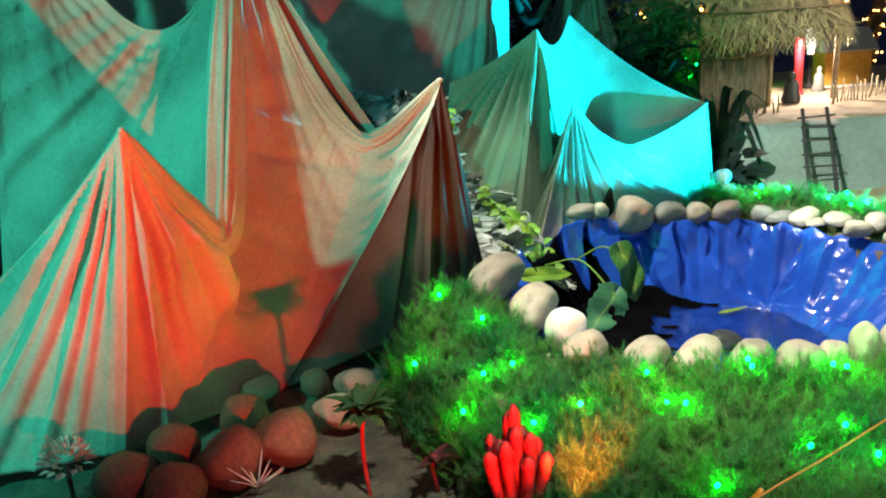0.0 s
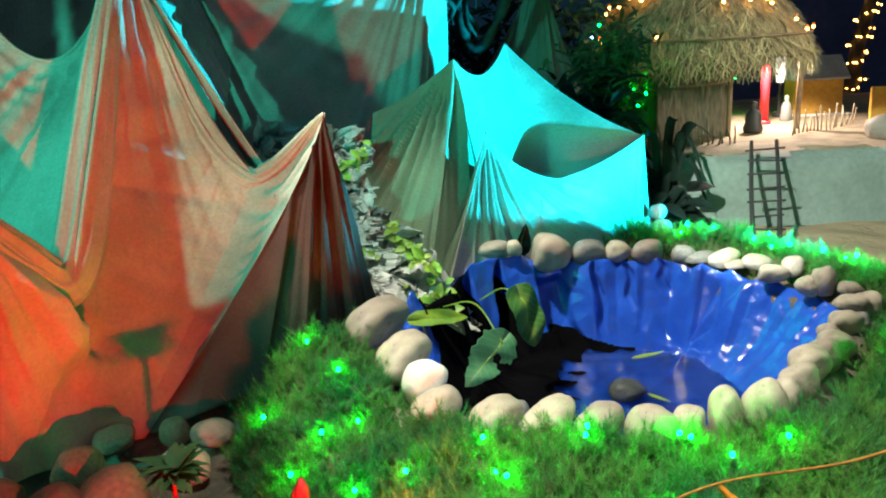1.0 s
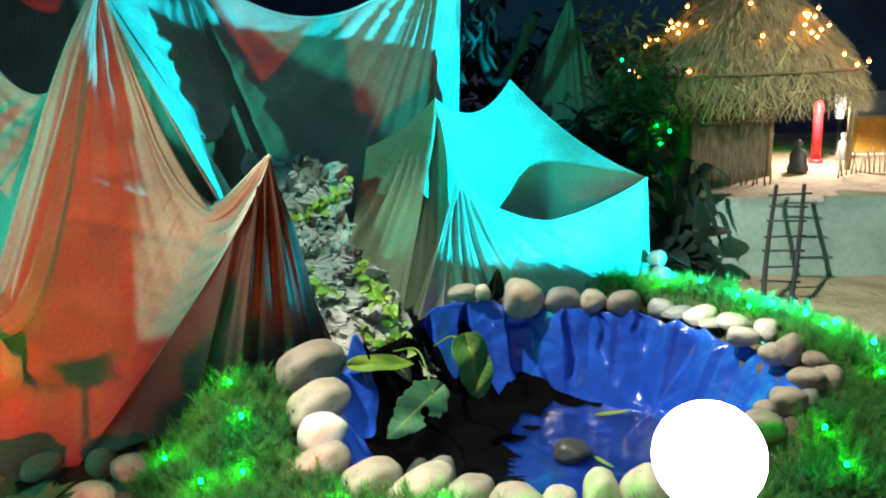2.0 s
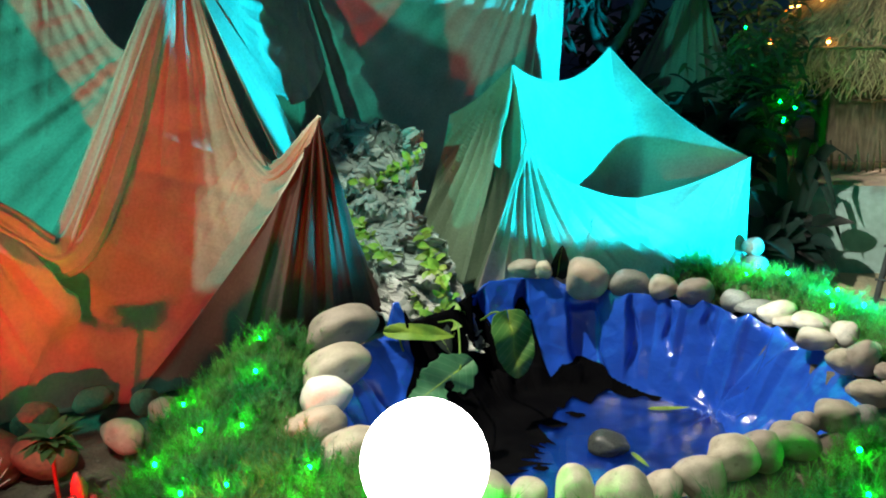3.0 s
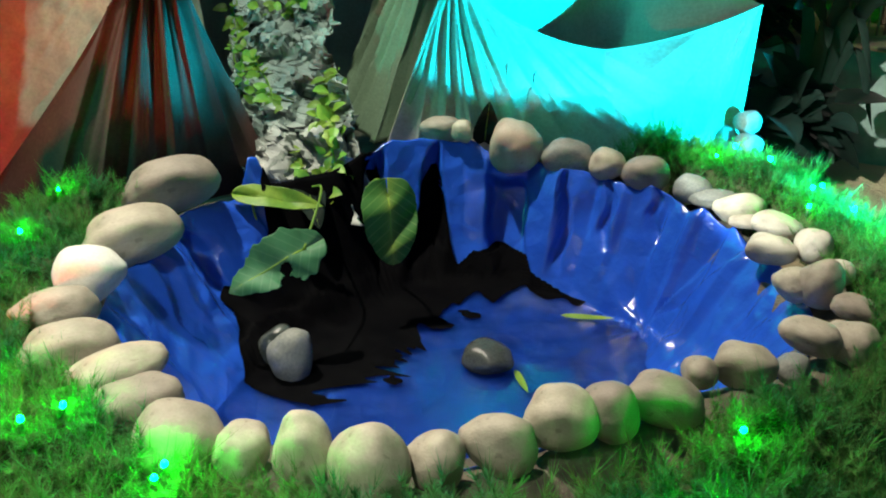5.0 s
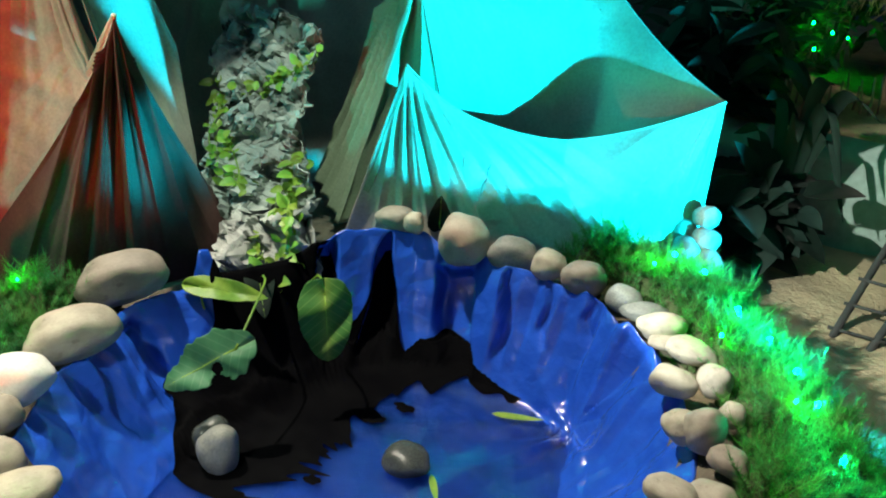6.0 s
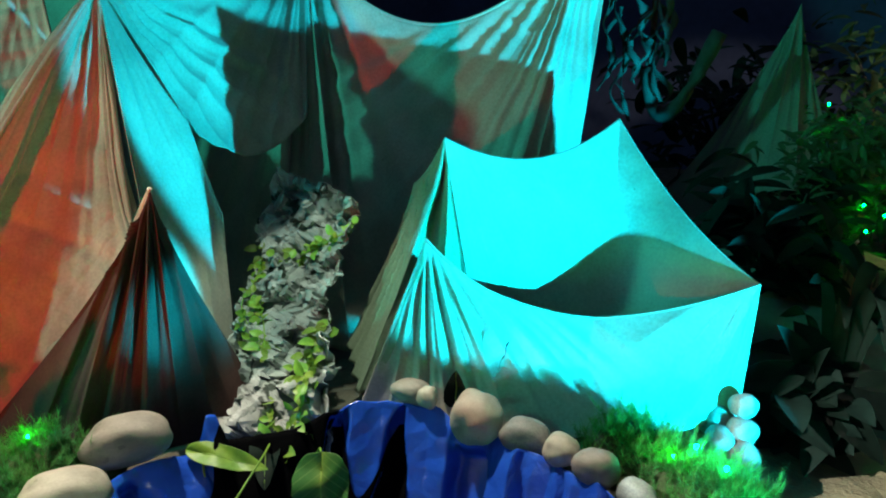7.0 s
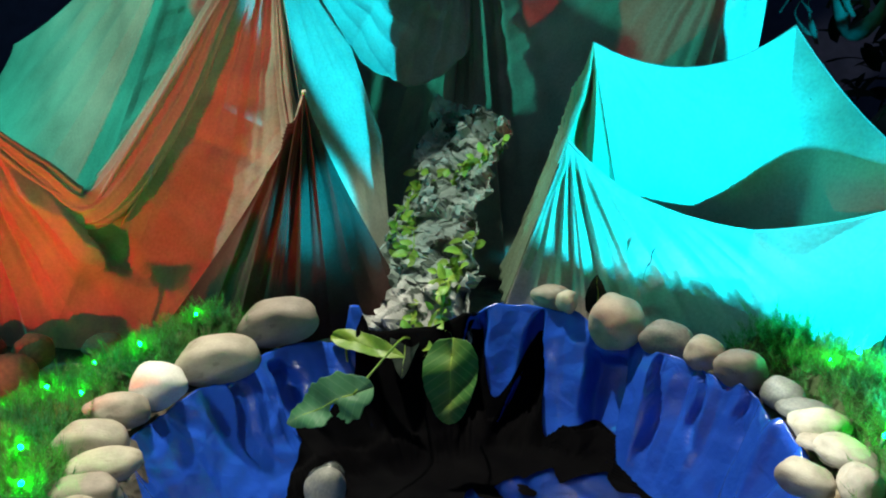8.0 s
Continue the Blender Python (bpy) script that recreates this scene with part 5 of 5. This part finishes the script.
part("roof", mesh_of("roof", [(-0.10, -0.09, 0.14), (0.10, -0.09, 0.14), (0.10, 0.0, 0.22), (-0.10, 0.0, 0.22), (-0.10, 0.09, 0.14), (0.10, 0.09, 0.14), (-0.10, -0.09, 0.132), (0.10, -0.09, 0.132), (-0.10, 0.09, 0.132), (0.10, 0.09, 0.132)],
     [(0, 1, 2, 3), (3, 2, 5, 4), (0, 3, 4, 8, 6), (1, 7, 9, 5, 2), (0, 6, 7, 1), (4, 5, 9, 8)], GREY_ROOF, False), house)
part("base_plate", mesh_of("base_plate", *box(-0.11, 0.11, -0.1, 0.1, -0.01, 0.003), WHITE, False), house)
redp = base("red_post", (1.36, 3.0, TOP), "short red painted post on the terrace", "post")
part("shaft", mesh_of("shaft", *tube([(0, 0, 0), (0, 0, 0.2), (0, 0, 0.21)], [0.016, 0.016, 0.01], 12), RED), redp)
part("foot", mesh_of("foot", *tube([(0, 0, -0.004), (0, 0, 0.012)], [0.024, 0.022], 12), RED), redp)
orn = base("white_ornament", (1.49, 3.2, TOP), "white glowing cone ornament on the terrace", "ornament")
part("cone", mesh_of("cone", *tube([(0, 0, 0.13), (0, 0, 0.18), (0, 0, 0.24), (0, 0, 0.3)], [0.012, 0.02, 0.016, 0.005], 12), WHITE_GLOW), orn)
part("stand", mesh_of("stand", *tube([(0, 0, 0), (0, 0, 0.01), (0, 0, 0.02), (0, 0, 0.135)], [0.025, 0.024, 0.006, 0.006], 12), STICK), orn)

trunk = base("lit_trunk", (2.23, 4.2, -0.1), "thin tree trunk wound with amber fairy lights", "tree")
route = bend([(0.0, 0, -0.05), (0.0, 0, 0.12), (0.02, 0, 0.42), (0.08, 0, 0.70), (0.14, 0, 1.0)], 30)
part("bark", mesh_of("bark", *tube(route, [0.045 - 0.0008 * k for k in range(30)], 10), STICK), trunk)
wind = [route[min(29, int(k / 4))] + Vector((math.cos(k * 0.55), math.sin(k * 0.55), 0)) * 0.05 for k in range(116)]
part("wire", mesh_of("wire", *tube(wind, 0.002, 5), STICK), trunk)
firstl = None
for k in range(2, 114):
    p = wind[k] + Vector((2.23 + random.uniform(-0.012, 0.012), 4.2, -0.1 + random.uniform(-0.012, 0.0)))
    if firstl is None:
        firstl = base("fairy_light", p, "tiny amber fairy light wound round the trunk", "fairy light", "amber lights on the trunk")
        part("led", mesh_of("led", *ball(0.0045, 1), AMBER_LED), firstl)
    else:
        copy_thing(firstl, pose(*p))


# ---- shrubs and big leaves behind the tent ----
def shrub(name, label, at, radius, tall, count, size, material, seed, slim=0.4, category="shrub", hang=0.2):
    r = random.Random(seed)
    p = base(name, at, label, category)
    stems, leaves = [], []
    for k in range(7):
        a = k * 0.9 + r.random()
        e = Vector((math.cos(a) * radius * 0.7, math.sin(a) * radius * 0.7, tall * r.uniform(0.7, 1)))
        pts = bend([(0, 0, -0.02), e * 0.5 + Vector((0, 0, tall * 0.15)), e], 8)
        stems.append(tube(pts, [0.006 - 0.0006 * i for i in range(8)], 6))
        for i in range(count // 7):
            c = pts[r.randrange(2, 8)] + Vector((r.gauss(0, 1), r.gauss(0, 1), r.gauss(0, 0.8))) * radius * 0.35
            c.z = max(c.z, size * 0.4)
            d = Vector((r.gauss(0, 1), r.gauss(0, 1), r.gauss(0, 0.6) - hang)).normalized() * size * r.uniform(0.6, 1.3)
            if c.z + d.z < 0.01:
                d.z = abs(d.z)
            leaves.append(moved(leaf_shape(d.length, d.length * slim, 0.35, 0.25, nu=5, nv=8), leaf_frame(c, c + d, (r.uniform(-0.5, 0.5), -0.5, 1))))
    for s in stems:
        part("stem", mesh_of("stem", *s, STICK), p)
    crown = part("crown", mesh_of("crown", *join(*leaves), material), p)
    return p


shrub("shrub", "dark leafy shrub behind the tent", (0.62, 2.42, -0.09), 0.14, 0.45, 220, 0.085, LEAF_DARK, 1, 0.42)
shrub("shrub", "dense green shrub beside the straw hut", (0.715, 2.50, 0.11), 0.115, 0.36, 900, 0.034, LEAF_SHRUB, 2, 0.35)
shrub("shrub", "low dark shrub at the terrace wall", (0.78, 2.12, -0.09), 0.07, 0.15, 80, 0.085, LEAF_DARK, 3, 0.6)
shrub("shrub", "dark shrub behind the terrace fence", (0.75, 2.95, 0.11), 0.24, 0.55, 700, 0.05, LEAF_SHRUB, 4, 0.35)
shrub("shrub", "dark leafy shrub behind the hanging cloth", (0.35, 2.95, -0.09), 0.25, 0.75, 500, 0.07, LEAF_DARK, 5, 0.35)
palm = base("palm_plant", (0.80, 2.20, -0.09), "dark plant with long arching strap leaves", "plant")
for k, (ex, ey, ez, mz) in enumerate(((0.12, -0.03, 0.10, 0.24), (0.10, -0.05, 0.19, 0.29), (0.02, -0.06, 0.24, 0.26), (-0.05, -0.03, 0.30, 0.28), (0.05, 0.03, 0.33, 0.30), (-0.10, 0.0, 0.22, 0.22), (0.14, 0.0, 0.28, 0.3))):
    pts = bend([(0, 0, 0), (ex * 0.45, ey * 0.5, mz), (ex, ey, ez)], 14)
    verts = []
    for i, c in enumerate(pts):
        t = i / 13
        w = 0.017 * math.sin(math.pi * min(1, 0.08 + t * 0.92)) ** 0.7 + 0.0005
        verts += [c + Vector((-w * 0.7, 0, w * 0.7)), c + Vector((0, -0.003, 0)), c + Vector((w * 0.7, 0, -w * 0.2))]
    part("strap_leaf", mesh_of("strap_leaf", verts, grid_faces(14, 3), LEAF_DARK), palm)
dryv = base("dried_leaves", (0.27, 2.5, 0.44), "bunch of long withered leaves hanging behind the backdrop", "dried leaves")
r = random.Random(21)
for k in range(13):
    x = -0.10 + 0.012 * k + r.uniform(-0.012, 0.012)
    z1, long = r.uniform(0.24, 0.34), r.uniform(0.12, 0.27)
    pts = bend([(x + 0.02 * math.sin(2.1 * i + k), r.uniform(-0.03, 0.02), z1 - long * i / 5) for i in range(6)], 22)
    verts = []
    for i, c in enumerate(pts):
        w = 0.004 + 0.007 * abs(math.sin(i * 0.55 + k)) * math.sin(math.pi * (0.08 + 0.88 * i / 21))
        turn = 0.5 * i + k
        d = Vector((math.cos(turn) * 0.4 + 0.8, math.sin(turn), 0)).normalized() * w
        verts += [c - d, c + Vector((0, -0.005, 0.003)), c + d]
    part("withered_leaf", mesh_of("withered_leaf", verts, grid_faces(22, 3), DRY), dryv)
arc = bend([(0.0, 0, 0.12), (0.03, -0.01, 0.02), (0.09, -0.01, 0.05), (0.16, 0, 0.2)], 16)
part("bent_stalk", mesh_of("bent_stalk", *tube(arc, [0.016 + 0.008 * math.sin(k) * 0.4 for k in range(16)], 8), DRY), dryv)
part("hanging_stalk", mesh_of("hanging_stalk", *tube([(0.0, 0.02, 0.12), (-0.02, 0.05, 0.5), (-0.02, 0.1, 1.0)], 0.008, 6), STICK), dryv)
for x, y, z, s, k in ((0.695, 1.93, 0.02, 0.06, 1), (0.735, 1.925, 0.018, 0.055, 2), (0.715, 1.895, 0.005, 0.055, 3), (0.755, 1.89, -0.005, 0.05, 4), (0.73, 1.94, 0.055, 0.045, 5)):
    stone(x, y, z, s, s * 0.9, s * 0.85, 40 * k, 0, k, STONE_DARK, "smooth round stone stacked behind the mossy bank", "stones behind the moss")

# Unseen lamp body; its visor is added to shield the sand from cyan.
flood = base("flood_lamp", (1.40, 1.74, -0.09), "unseen black flood lamp body added on the sand", "flood lamp")
part("housing", mesh_of("housing", *box(0.02, 0.06, -0.05, 0.05, 0.05, 0.14, 0.004), BLACK, False), flood)
part("visor", mesh_of("visor", *box(-0.03, 0.02, -0.05, 0.05, 0.052, 0.058, 0.001), BLACK, False), flood)
part("bracket", mesh_of("bracket", *box(0.03, 0.045, -0.055, 0.055, 0.0, 0.08, 0.003), BLACK, False), flood)

stone(1.60, 2.38, -0.02, 0.14, 0.18, 0.28, 20, 5, 3, ROCK_BROWN, "large brown boulder against the terrace end", "boulders by the terrace", "boulder")
stone(1.56, 2.52, 0.145, 0.12, 0.12, 0.085, 60, 0, 5, STONE, "pale boulder on the terrace edge", "boulders by the terrace", "boulder")
board = base("yellow_board", (1.735, 2.9, TOP), "yellow painted board standing on the terrace", "board")
part("panel", mesh_of("panel", *box(-0.045, 0.06, -0.006, 0.006, 0.0, 0.12, 0.002), YELLOW, False), board)
part("foot", mesh_of("foot", *box(-0.05, 0.065, -0.02, 0.02, -0.006, 0.004, 0.001), WOOD, False), board)

# far walls added to close the yard and hide the pale sky
tagged(part("wall_left", mesh_of("wall_left", *box(-3.2, -3.0, -3.0, 5.6, -0.2, 3.2), WALL_DARK, False)), "dark wall added to close the yard", "wall", kind="structure")
tagged(part("wall_back", mesh_of("wall_back", *box(-5, 6, 5.6, 5.8, -0.2, 3.2), WALL_DARK, False)), "dark wall added to close the yard", "wall", kind="structure")

# ---- the moss, last ----
moss_patch("moss", "feathery green moss in front of the pond", -0.15, 1.5, 0.25, 1.2, 29000, lambda x, y: (y < 1.2) * 1.0)
moss_patch("moss", "feathery green moss mound beside the pond", -0.15, 0.3, 1.2, 1.35, 30000, lambda x, y: (y >= 1.19) * 1.0)
moss_patch("moss", "feathery green moss on the far bank", 0.52, 1.25, 1.2, 1.92, 28000, lambda x, y: (y >= 1.19) * 1.0)
